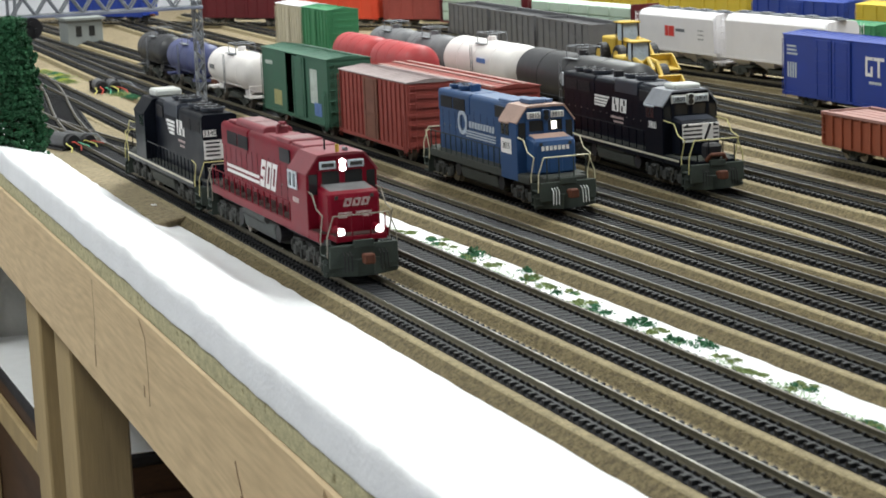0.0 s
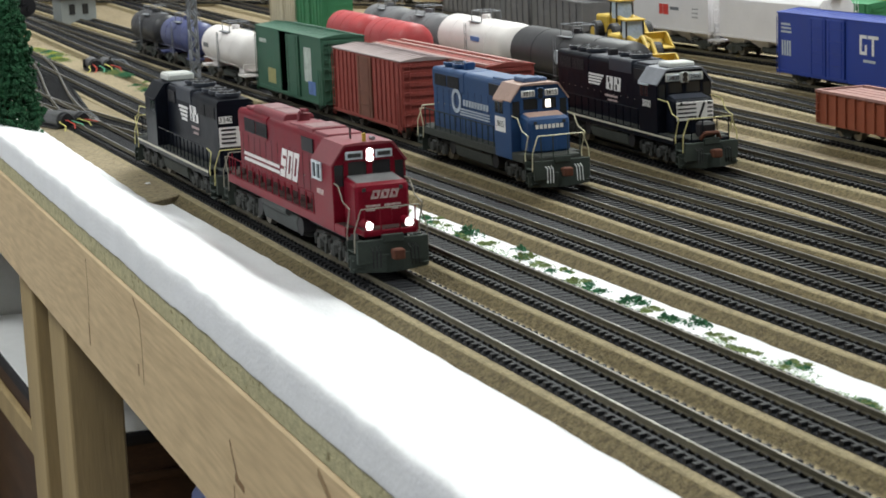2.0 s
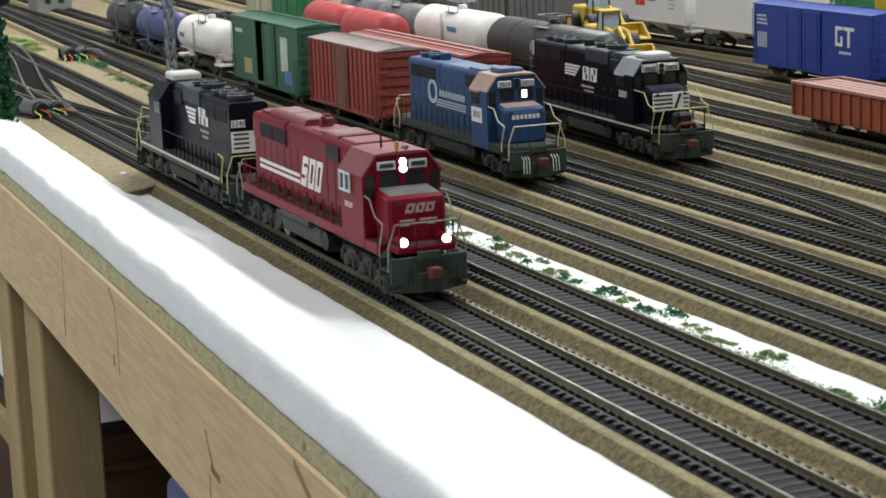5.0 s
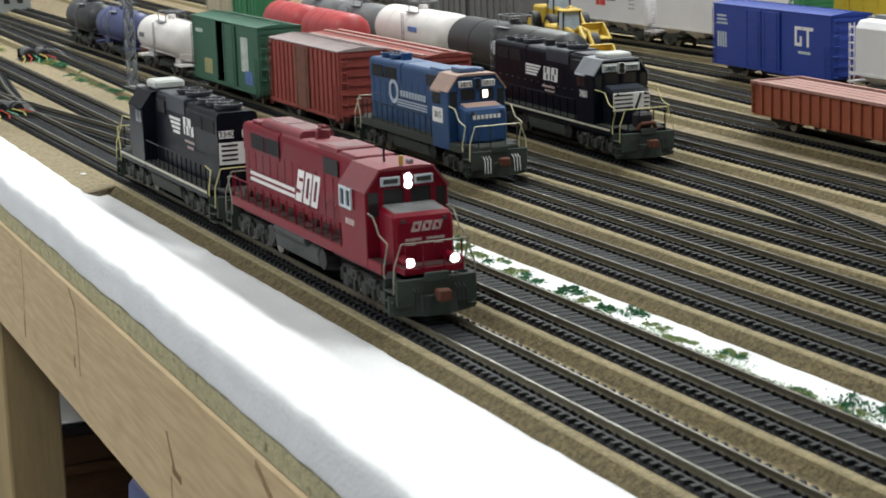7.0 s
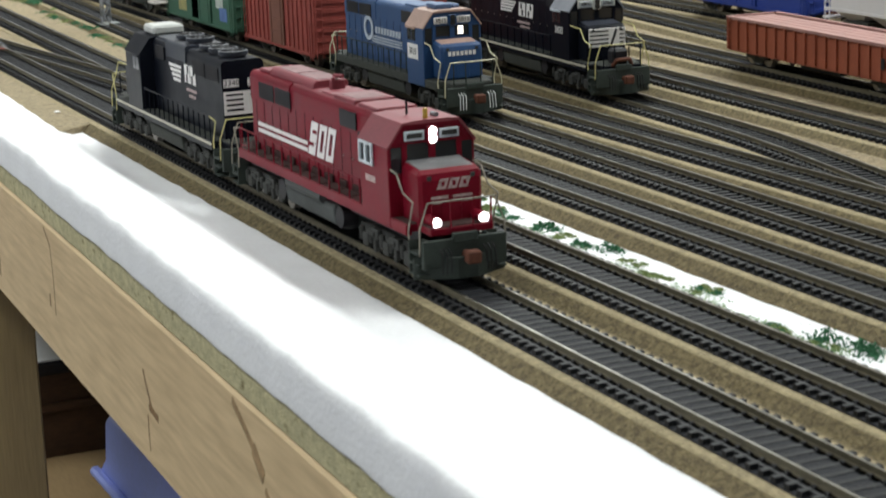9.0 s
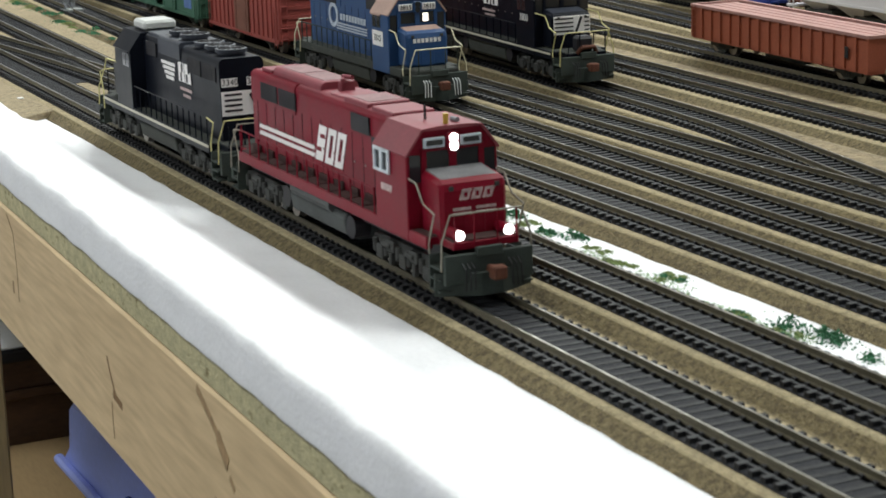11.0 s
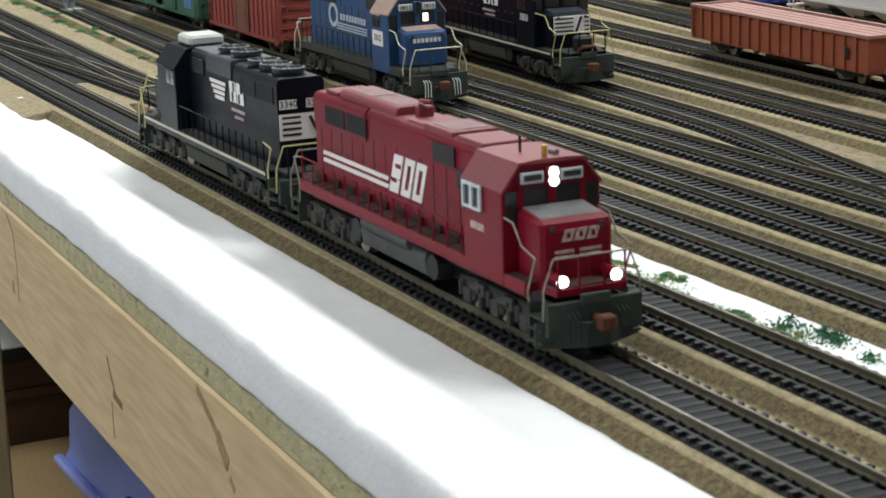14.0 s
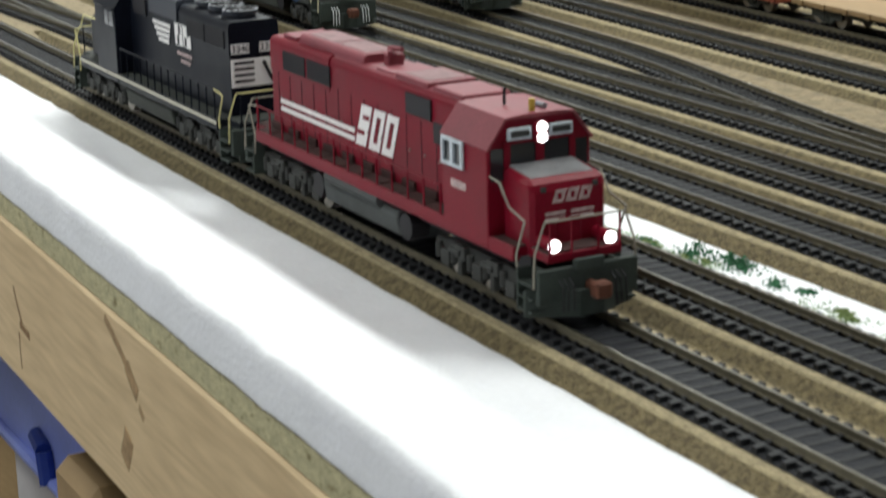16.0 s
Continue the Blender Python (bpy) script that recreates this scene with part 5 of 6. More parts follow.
def gondola(label, L, z1, paint, w=0.0172):
    ob = thing("gondola", label, "gondola wagon", "freight wagons")
    z0 = 0.0085
    parts("side_wall", boxes((-L, 0, -w, -w + 0.0008, z0, z1), (-L, 0, w - 0.0008, w, z0, z1), (-L, -L + 0.0008, -w + 0.0008, w - 0.0008, z0, z1), (-0.0008, 0, -w + 0.0008, w - 0.0008, z0, z1), (-L, 0, -w, w, z0 - 0.0008, z0 + 0.0006)), paint, ob)
    n = 17
    for i in range(n + 1):
        x = -L + 0.001 + (L - 0.002) * i / n
        for s in (-1, 1):
            y0, y1 = (w, w + 0.0013) if s > 0 else (-w - 0.0013, -w)
            part("side_post", boxes((x - 0.0011, x + 0.0011, y0, y1, z0 + 0.0004, z1 - 0.0012)), paint, ob)
    parts("top_rail", boxes((-L - 0.0005, 0.0005, -w - 0.0016, -w + 0.0010, z1 - 0.0012, z1 + 0.0006), (-L - 0.0005, 0.0005, w - 0.0010, w + 0.0016, z1 - 0.0012, z1 + 0.0006), (-L - 0.0012, -L + 0.001, -w, w, z1 - 0.0012, z1 + 0.0006), (-0.001, 0.0012, -w, w, z1 - 0.0012, z1 + 0.0006)), GONLOAD, ob, "faded top rail")
    for y in (-0.0105, -0.0035, 0.0035, 0.0105):
        part("cover_plank", boxes((-L + 0.002, -0.002, y - 0.0028, y + 0.0028, z1 - 0.0030, z1 - 0.0004)), GONLOAD, ob, "faded pinkish cover board", bevel=0.0003)
    part("label_plate", boxes((-0.0225, -0.0190, -w - 0.0015, -w - 0.0013, 0.0150, 0.0215)), GRILLE, ob)
    ladder(ob, -L + 0.002, -w - 0.0018, z0, z1, paint, n=4)
    underframe(ob, L, z0, WEATHER)
    return ob


def covered_hopper(label, L, h, paint, logo=None):
    ob = thing("covered_hopper", label, "hopper wagon", "freight wagons")
    w = 0.0170
    bm = bmesh.new()
    prism(bm, [(-w, 0.0175), (w, 0.0175), (w, h - 0.006), (w * 0.8, h - 0.001), (w * 0.4, h), (-w * 0.4, h), (-w * 0.8, h - 0.001), (-w, h - 0.006)], "x", -L + 0.010, -0.010)
    body = part("body", bm, paint, ob, bevel=0.0004)
    bm = bmesh.new()
    for i in range(4):
        c = -L + 0.010 + (L - 0.020) * (i + 0.5) / 4
        q = (L - 0.020) / 8
        v = [(c - q, -w * 0.96, 0.0175), (c + q, -w * 0.96, 0.0175), (c + q, w * 0.96, 0.0175), (c - q, w * 0.96, 0.0175), (c - 0.005, -0.006, 0.0068), (c + 0.005, -0.006, 0.0068), (c + 0.005, 0.006, 0.0068), (c - 0.005, 0.006, 0.0068)]
        vv = [bm.verts.new(p) for p in v]
        for f in ((0, 1, 5, 4), (1, 2, 6, 5), (2, 3, 7, 6), (3, 0, 4, 7), (4, 5, 6, 7), (0, 3, 2, 1)):
            bm.faces.new([vv[k] for k in f])
    part("hopper_bay", bm, paint, ob)
    part("roof_walk", boxes((-L + 0.006, -0.006, -0.0045, 0.0045, h + 0.0006, h + 0.0012), *[(-L + 0.02 + i * (L - 0.04) / 4 - 0.007, -L + 0.02 + i * (L - 0.04) / 4 + 0.007, -0.003, 0.003, h, h + 0.0024) for i in range(5)]), GALV, ob, "grey running board")
    parts("end_platform", boxes((-0.010, 0, -w, w, 0.0105, 0.0120), (-L, -L + 0.010, -w, w, 0.0105, 0.0120)), paint, ob)
    for xx in (-0.009, -L + 0.0045):
        ladder(ob, xx, -w - 0.0004, 0.0080, h - 0.003, paint, n=8)
        ladder(ob, xx, w + 0.0004, 0.0080, h - 0.003, paint, n=8)
    for xx in (-0.0006, -L + 0.0006):
        ladder(ob, xx, -w + 0.001, 0.0080, h - 0.003, paint, along=False, n=8)
    parts("side_sill", boxes((-L + 0.003, -0.003, -w - 0.0006, -w + 0.0010, 0.0165, 0.0185), (-L + 0.003, -0.003, w - 0.0010, w + 0.0006, 0.0165, 0.0185)), paint, ob)
    parts("lettering_bar", boxes(*[(-0.040 + i * 0.004, -0.0375 + i * 0.004, -w - 0.0001, -w, z, z + 0.0013) for i in range(3) for z in (0.030, 0.034, 0.038)]), GALV, body)
    if logo:
        parts("logo_block", boxes((-L * 0.62, -L * 0.62 + 0.007, -w - 0.0002, -w, 0.031, 0.041), (-L * 0.62 + 0.008, -L * 0.62 + 0.019, -w - 0.0002, -w, 0.031, 0.041)), logo, body, "red block logo")
        parts("lettering_bar", boxes((-L * 0.62 + 0.022, -L * 0.62 + 0.040, -w - 0.0002, -w, 0.036, 0.039)), GALV, body)
    underframe(ob, L, 0.0110, WEATHER)
    return ob


def open_hopper(label, L, h, paint):
    ob = thing("coal_hopper", label, "hopper wagon", "freight wagons")
    w, z0 = 0.0170, 0.0130
    body = parts("side_wall", boxes((-L, 0, -w, -w + 0.001, z0, h), (-L, 0, w - 0.001, w, z0, h), (-L, -L + 0.001, -w + 0.001, w - 0.001, z0 + 0.008, h), (-0.001, 0, -w + 0.001, w - 0.001, z0 + 0.008, h), (-L, 0, -w, w, z0, z0 + 0.004)), paint, ob)
    for i in range(9):
        x = -L + 0.001 + (L - 0.002) * i / 8
        for y0, y1 in ((-w - 0.001, -w), (w, w + 0.001)):
            part("side_post", boxes((x - 0.001, x + 0.001, y0, y1, z0, h)), paint, body)
    parts("top_rail", boxes((-L - 0.0006, 0.0006, -w - 0.0012, -w + 0.0012, h - 0.0010, h + 0.0008), (-L - 0.0006, 0.0006, w - 0.0012, w + 0.0012, h - 0.0010, h + 0.0008)), TANKG, ob)
    part("coal_load", boxes((-L + 0.001, -0.001, -w + 0.001, w - 0.001, h - 0.006, h - 0.003)), TANKK, ob, "black load")
    parts("lettering_bar", boxes((-L * 0.8, -L * 0.62, -w - 0.0004, -w, 0.030, 0.035), (-L * 0.35, -L * 0.2, -w - 0.0004, -w, 0.032, 0.036)), TANKG, body)
    underframe(ob, L, z0, WEATHER)
    return ob


def flatcar(label, L, paint, z=0.0125):
    ob = thing("flat_wagon", label, "flat wagon", "freight wagons")
    part("deck", boxes((-L, 0, -0.0165, 0.0165, z - 0.003, z)), paint, ob, bevel=0.0004)
    for i in range(12):
        x = -L + (i + 0.5) * L / 12
        part("stake_pocket", boxes((x - 0.0015, x + 0.0015, -0.0175, -0.0165, z - 0.003, z - 0.0002)), paint, ob)
    underframe(ob, L, z - 0.003, WEATHER)
    return ob


def wheel_loader(label):
    """A toy wheel loader, bucket towards +x, standing at z = 0."""
    ob = thing("wheel_loader", label, "loader", "toy loaders")
    part("body", boxes((-0.040, -0.016, -0.009, 0.009, 0.008, 0.021), (-0.016, 0.006, -0.006, 0.006, 0.008, 0.015), (-0.043, -0.040, -0.0085, 0.0085, 0.007, 0.015)), LOADER, ob, "yellow body", bevel=0.0012)
    cabp = part("cab", boxes((-0.0175, -0.0050, -0.0060, 0.0060, 0.0150, 0.0190)), LOADER, ob, "yellow cab base", bevel=0.0004)
    for px in (-0.0180, -0.0052):
        for py in (-0.0064, 0.0064):
            part("cab_post", rods(0.0006, [(px, py, 0.0150), (px + (0.0012 if px < -0.01 else -0.0012), py * 0.92, 0.0312)], n=6), GRILLE, cabp, "dark cab post")
    part("cab_roof", boxes((-0.0195, -0.0035, -0.0072, 0.0072, 0.0310, 0.0322)), LOADER, cabp, bevel=0.0004)
    part("cab_glass", boxes((-0.0168, -0.0062, -0.0056, 0.0056, 0.0190, 0.0309)), CABGLASS, cabp, "pale blue cab glass")
    for x in (-0.030, 0.004):
        for s in (-1, 1):
            bm = bmesh.new()
            rod(bm, (x, s * 0.0085, 0.0085), (x, s * 0.0150, 0.0085), 0.0085, 20)
            wh = part("wheel", bm, GRILLE, ob, "black tyre", bevel=0.0010)
            bm = bmesh.new()
            rod(bm, (x, s * 0.0150, 0.0085), (x, s * 0.0154, 0.0085), 0.0045, 16)
            part("rim", bm, LOADER, wh)
    for s in (-1, 1):
        part("lift_arm", rods(0.0016, [(-0.004, s * 0.0050, 0.020), (0.012, s * 0.0055, 0.0185), (0.024, s * 0.0055, 0.0080)], n=6), LOADER, ob, "yellow lift arm")
    part("linkage", rods(0.0014, [(-0.002, 0, 0.016), (0.010, 0, 0.0215), (0.022, 0, 0.0140)], n=6), LOADER, ob)
    part("exhaust", rods(0.0008, [(-0.030, 0.003, 0.021), (-0.030, 0.003, 0.030)], n=6), GRILLE, ob)
    bm = bmesh.new()
    prism(bm, [(0.024, 0.0012), (0.043, 0.0006), (0.043, 0.0014), (0.027, 0.0028), (0.0245, 0.0060), (0.0275, 0.0108), (0.0265, 0.0112), (0.0225, 0.0064)], "y", -0.0175, 0.0175)
    for s in (-1, 1):
        y0, y1 = (0.0166, 0.0177) if s > 0 else (-0.0177, -0.0166)
        prism(bm, [(0.024, 0.0018), (0.042, 0.0010), (0.029, 0.0108), (0.0235, 0.0064)], "y", y0, y1)
    part("bucket", bm, LOADER, ob, "yellow bucket")
    return ob


# the string behind the blue locomotive
rb, body = boxcar("weathered red ribbed boxcar with a rusty door", 0.146, 0.0535, BOXRED, BOXROOF, BOXDOOR, ribs=16, door=(0.40, 0.60), w=0.0172)
stand(rb, 4, -1.200, 0.0015)
gb, body = boxcar("dark green boxcar with its door slid open", 0.178, 0.0580, BOXGREEN, BOXGREEN, BOXGREEN, ribs=0, door=(0.44, 0.62), open_door=True, w=0.0172)
slab(body, PATCH_Y, -0.135, 0.020, 0.022, 0.012, -0.0172, 0, "paint_patch", "faded yellow patch")
slab(body, PATCH_W, -0.035, 0.036, 0.018, 0.026, -0.0172, 0, "paint_patch", "faded pale patch")
slab(body, PATCH_B, -0.026, 0.019, 0.018, 0.010, -0.0173, 0, "paint_patch", "blue paint patch")
slab(body, PATCH_W, -0.158, 0.047, 0.020, 0.003, -0.0172, 0)
stand(gb, 4, -1.372, 0.0005)
wt, tank = tank_car("dirty white tank car with a dome platform", 0.148, 0.0168, TANKW)
parts("lettering_bar", boxes((-0.128, -0.112, -0.0171, -0.0167, 0.028, 0.032)), TANKG, tank)
stand(wt, 4, -1.610, 0.002)
bt, tank = tank_car("dark blue tank car behind the white one", 0.130, 0.0160, TANKB)
stand(bt, 4, -1.800, 0.002)
kt, tank = tank_car("black tank car at the end of the string", 0.125, 0.0160, TANKK)
stand(kt, 4, -1.945, 0.002)
# fifth to seventh tracks
oc, body = boxcar("rust red wagon with pale roof strips", 0.235, 0.0480, BOXRED, BOXRED, BOXRED, ribs=0, door=(0.4, 0.6))
for y in (-0.0155, -0.004, 0.0075):
    part("roof_strip", boxes((-0.234, -0.001, y - 0.0016, y + 0.0016, 0.0484, 0.0512 - abs(y) * 0.1)), GONLOAD, oc, "pale roof strip")
stand(oc, 5, -1.175, 0.008)
for x in (-1.530, -1.655):
    rh, tank = tank_car("red round-backed wagon in the yard", 0.118, 0.0172, BRIGHTRED, dome=False, cz=0.004)
    stand(rh, 6, x, 0.0)
cb, body = boxcar("cream boxcar in the yard", 0.11, 0.060, CREAM, HOPW, CREAM, ribs=10)
stand(cb, 7, -2.078, 0.0)
gb2, body = boxcar("green boxcar in the yard", 0.105, 0.060, GREEN, GREEN, GREEN, ribs=8)
stand(gb2, 7, -1.965, 0.0)
kb, tank = tank_car("large black tank car with a dome platform", 0.215, 0.0192, TANKK, ends=TANKK)
bm = bmesh.new()
rod(bm, (-0.105, -0.0193, 0.034), (-0.105, -0.0188, 0.034), 0.0052, 18)
part("round_plate", bm, SHADE, tank, "pale round plate")
stand(kb, 7, -1.235, 0.012)
wb, tank = tank_car("large white tank car with a dome platform", 0.175, 0.0192, TANKW)
parts("lettering_bar", boxes((-0.075, -0.055, -0.0199, -0.0194, 0.034, 0.038)), PATCH_B, tank)
stand(wb, 7, -1.455, 0.012)
for x in (-1.645, -1.765):
    gt, tank = tank_car("grey tank car in the yard", 0.112, 0.0175, TANKG)
    stand(gt, 7, x, 0.014)
# eighth to eleventh tracks
stand(gondola("rust red gondola with faded cover boards", 0.197, 0.0290, GONRED), 8, -0.863, 0.004)
gtc, body = boxcar("deep blue boxcar with a white square logo", 0.176, 0.0555, GTBLUE, GTBLUE, GTBLUE, ribs=0, door=(0.40, 0.55), door2=(0.56, 0.70))
parts("logo_block", boxes((-0.0500, -0.0400, -0.0175, -0.0172, 0.0430, 0.0455), (-0.0500, -0.0400, -0.0175, -0.0172, 0.0310, 0.0335), (-0.0500, -0.0472, -0.0175, -0.0172, 0.0335, 0.0430), (-0.0428, -0.0400, -0.0175, -0.0172, 0.0335, 0.0385)), WHITE, body, "white open hoop logo")
parts("logo_block", boxes((-0.0385, -0.0240, -0.0175, -0.0172, 0.0430, 0.0455), (-0.0330, -0.0300, -0.0175, -0.0172, 0.0310, 0.0430)), WHITE, body, "white bar logo")
parts("lettering_bar", boxes((-0.045, -0.028, -0.0174, -0.0172, 0.0255, 0.0275), *[(-0.170, -0.155 + 0.001 * i, -0.0174, -0.0172, 0.046 - 0.003 * i, 0.0475 - 0.003 * i) for i in range(3)], *[(-0.169 + 0.004 * i, -0.1665 + 0.004 * i, -0.0174, -0.0172, 0.022, 0.034) for i in range(4)]), SHADE, body)
stand(gtc, 10, -1.166, 0.0)
stand(covered_hopper("pale grey covered hopper beside the blue boxcar", 0.19, 0.0555, HOPW), 10, -0.955, 0.0)
stand(covered_hopper("white covered hopper with a red block logo", 0.172, 0.0555, HOPW, LOGORED), 11, -1.592, 0.004)
stand(covered_hopper("plain white covered hopper in the yard", 0.190, 0.0570, HOPW), 11, -1.400, 0.004)
for x in (-1.672, -1.842, -2.012):
    stand(open_hopper("weathered dark grey coal hopper", 0.162, 0.048, HOPG), 9, x, 0.006)
fl = flatcar("dark flat wagon carrying a toy loader", 0.125, DARKWOOD)
stand(fl, 9, -1.545, 0.012)
for x, y, z, turn in ((-1.592, 0.525, 0.0125, -6), (-1.520, 0.497, 0.0003, -10)):
    ld = wheel_loader("yellow toy wheel loader standing in the yard")
    ld.matrix_world = Matrix.Translation((x, y, z)) @ Matrix.Rotation(radians(turn), 4, "Z") @ Matrix.Scale(1.3, 4)
# the far side of the yard
for lx in (-1.865, -2.150):
    lf = flatcar("rust red bulkhead flat wagon", 0.27, MAROON)
    stand(lf, 12, lx)
    parts("bulkhead", boxes((-0.004, 0, -0.0165, 0.0165, 0.0125, 0.052), (-0.27, -0.266, -0.0165, 0.0165, 0.0125, 0.052)), MAROON, lf)
    for i in range(5):
        for j in range(3):
            bundle = part("lumber_bundle", boxes((0, 0.049, -0.0155, 0.0155, 0, 0.0115)), MINT, None, bevel=0.0012)
            tagged(bundle, "pale green wrapped lumber bundle on a flat wagon", "lumber bundle", "wrapped lumber bundles")
            bundle.matrix_world = lf.matrix_world @ Matrix.Translation((-0.262 + i * 0.0515, 0, 0.0125 + j * 0.0122))
stand(flatcar("tan flat wagon in front of the gondola", 0.24, SHELF), 8, -0.610, 0.004)
for k, x, L, h, m, r, nm in ((14, -2.130, 0.22, 0.056, YEL, CREAM, "yellow boxcar far across the yard"), (14, -1.895, 0.22, 0.056, YEL, CREAM, "yellow boxcar far across the yard"), (14, -1.702, 0.18, 0.050, GTBLUE, GTBLUE, "blue boxcar far across the yard"), (14, -1.49, 0.19, 0.050, YEL, YEL, "yellow boxcar far across the yard"), (13, -1.545, 0.10, 0.038, GREEN, GREEN, "small green wagon far across the yard"), (14, -2.36, 0.2, 0.056, MAROON, MAROON, "maroon boxcar far across the yard")):
    fb, body = boxcar(nm, L, h, m, r, m, ribs=8)
    stand(fb, k, x)
# a string standing slantwise across the far end of the yard
SLANT = radians(29.8)
cross = thing("yard_track", "model track slanting across the far end of the yard", "track", "yard tracks")
part("roadbed", boxes((-0.75, 0.25, -0.019, 0.019, GROUND, -0.0044)), CORK, cross, "cork roadbed", bevel=0.001)
for side in (-1, 1):
    part("rail", boxes((-0.75, 0.25, side * GAUGE / 2 - 0.0005, side * GAUGE / 2 + 0.0005, -0.0025, 0.0)), RAIL, cross, "nickel silver rail")
tagged(part("tie_run", boxes(*[(-0.748 + i * 0.0065, -0.7454 + i * 0.0065, -0.015, 0.015, -0.0044, -0.0025) for i in range(152)]), TIE, cross), kind="stuff")
cross.matrix_world = Matrix.Translation((-2.5976, 0.6539, 0)) @ Matrix.Rotation(SLANT, 4, "Z")
for d, m, nm in ((0.180, BOXRED, "rust red boxcar slanting across the far end of the yard"), (0.0, ORANGE, "bright orange red boxcar slanting across the far end of the yard"), (-0.180, MAROON, "maroon boxcar slanting across the far end of the yard"), (-0.480, GTBLUE, "blue boxcar slanting across the far end of the yard")):
    fb, body = boxcar(nm, 0.169, 0.056, m, m, m, ribs=8)
    fb.matrix_world = cross.matrix_world @ Matrix.Translation((d, 0, 0))

# ---- scenery ----
# signal bridge over the first tracks
sb = thing("signal_bridge", "grey lattice signal bridge standing over the tracks", "signal bridge")
BX, BY0, BY1, BZ = -1.605, -0.033, 0.121, 0.094
for y in (BY1, BY0):
    lines = []
    for dx in (-0.004, 0.004):
        for dy in (-0.003, 0.003):
            lines.append([(BX + dx, y + dy, GROUND), (BX + dx, y + dy, BZ + 0.012)])
    for i in range(12):
        z = GROUND + 0.004 + i * 0.0085
        s = 1 if i % 2 else -1
        for dy in (-0.003, 0.003):
            lines.append([(BX - 0.004 * s, y + dy, z), (BX + 0.004 * s, y + dy, z + 0.0085)])
        for dx in (-0.004, 0.004):
            lines.append([(BX + dx, y - 0.003 * s, z), (BX + dx, y + 0.003 * s, z + 0.0085)])
    part("tower", rods(0.0007, *lines, n=4), GALV, sb, "lattice tower")
    parts("footing", boxes((BX - 0.008, BX + 0.008, y - 0.007, y + 0.007, GROUND, GROUND + 0.007), (BX + 0.009, BX + 0.022, y - 0.006, y + 0.006, GROUND, GROUND + 0.009)), SHEDM, sb, "grey concrete footing", bevel=0.0006)
lines = []
for dx in (-0.005, 0.005):
    for z in (BZ - 0.002, BZ + 0.012):
        lines.append([(BX + dx, BY0 - 0.006, z), (BX + dx, BY1 + 0.004, z)])
    for i in range(8):
        y = BY0 + i * (BY1 - BY0) / 8
        lines.append([(BX + dx, y, BZ - 0.002), (BX + dx, y + (BY1 - BY0) / 16, BZ + 0.012), (BX + dx, y + (BY1 - BY0) / 8, BZ - 0.002)])
part("truss", rods(0.0009, *lines, n=4), GALV, sb, "lattice truss")
part("walkway", boxes((BX - 0.0065, BX + 0.0075, BY0 - 0.006, BY1 + 0.004, BZ - 0.0045, BZ - 0.0022)), TRUSSBLUE, sb, "blue grey walkway", bevel=0.0003)
head = bmesh.new()
rod(head, (BX + 0.006, -0.019, BZ - 0.012), (BX + 0.008, -0.019, BZ - 0.012), 0.0088, 20)
head = part("signal_head", head, GRILLE, sb, "round black signal target")
for dy, dz in ((0, 0.004), (-0.0034, -0.002), (0.0034, -0.002)):
    bm = bmesh.new()
    rod(bm, (BX + 0.008, -0.019 + dy, BZ - 0.012 + dz), (BX + 0.0115, -0.019 + dy, BZ - 0.012 + dz), 0.0021, 10)
    part("lamp_hood", bm, GRILLE, head)
part("hanger", boxes((BX + 0.004, BX + 0.006, -0.0205, -0.0175, BZ - 0.020, BZ - 0.0045)), GRILLE, sb)

shed = thing("relay_shed", "small pale grey lineside shed with two dark windows", "shed")
part("wall", boxes((-2.72, -2.66, 0.216, 0.264, GROUND, 0.028)), SHEDM, shed, bevel=0.0006)
part("roof", boxes((-2.725, -2.655, 0.212, 0.268, 0.028, 0.031)), SHEDM, shed)
for y in (0.227, 0.245):
    part("window", boxes((-2.66, -2.6595, y, y + 0.008, 0.006, 0.020)), GLASS, shed)

# the bushy tree at the rim
tree = thing("model_tree", "dense dark green model tree at the table rim", "tree")
bm = bmesh.new()
rod(bm, (0, 0, GROUND), (0.001, 0, 0.060), 0.0045, 10, 0.0015)
for i in range(10):
    a, z = i * 2.4, 0.012 + i * 0.006
    rod(bm, (0, 0, z), (0.018 * math.cos(a), 0.018 * math.sin(a), z + 0.010), 0.0012, 5, 0.0004)
part("trunk", bm, BARK, tree)
rnd = random.Random(4)
vs, fs = [], []
for i in range(5200):
    z = rnd.random() ** 0.85
    lim = 0.035 * (1 - 0.5 * z) * (0.82 + 0.3 * noise.noise((z * 9, i % 7, 1)))
    a = rnd.uniform(0, 6.2832)
    lim *= 0.9 + 0.22 * noise.noise((math.cos(a) * 2.2, math.sin(a) * 2.2, z * 6))
    r = lim * math.sqrt(rnd.uniform(0.45, 1.0))
    c = Vector((r * math.cos(a), r * math.sin(a), -0.002 + z * 0.112))
    q = Euler((rnd.uniform(0, 6), rnd.uniform(0, 6), rnd.uniform(0, 6))).to_matrix()
    s, o = rnd.uniform(0.0018, 0.0034), len(vs)
    vs += [c + q @ Vector(p) * s for p in ((-1, 0, 0), (0, -0.7, 0.15), (1, 0, 0), (0, 0.7, 0.15), (0, 0, 0.8))]
    fs += [(o, o + 1, o + 4), (o + 1, o + 2, o + 4), (o + 2, o + 3, o + 4), (o + 3, o, o + 4), (o, o + 3, o + 2, o + 1)]
me = bpy.data.meshes.new("crown")
me.from_pydata(vs, [], fs)
me.materials.append(LEAF)
crown = new("crown", me)
crown.parent = tree
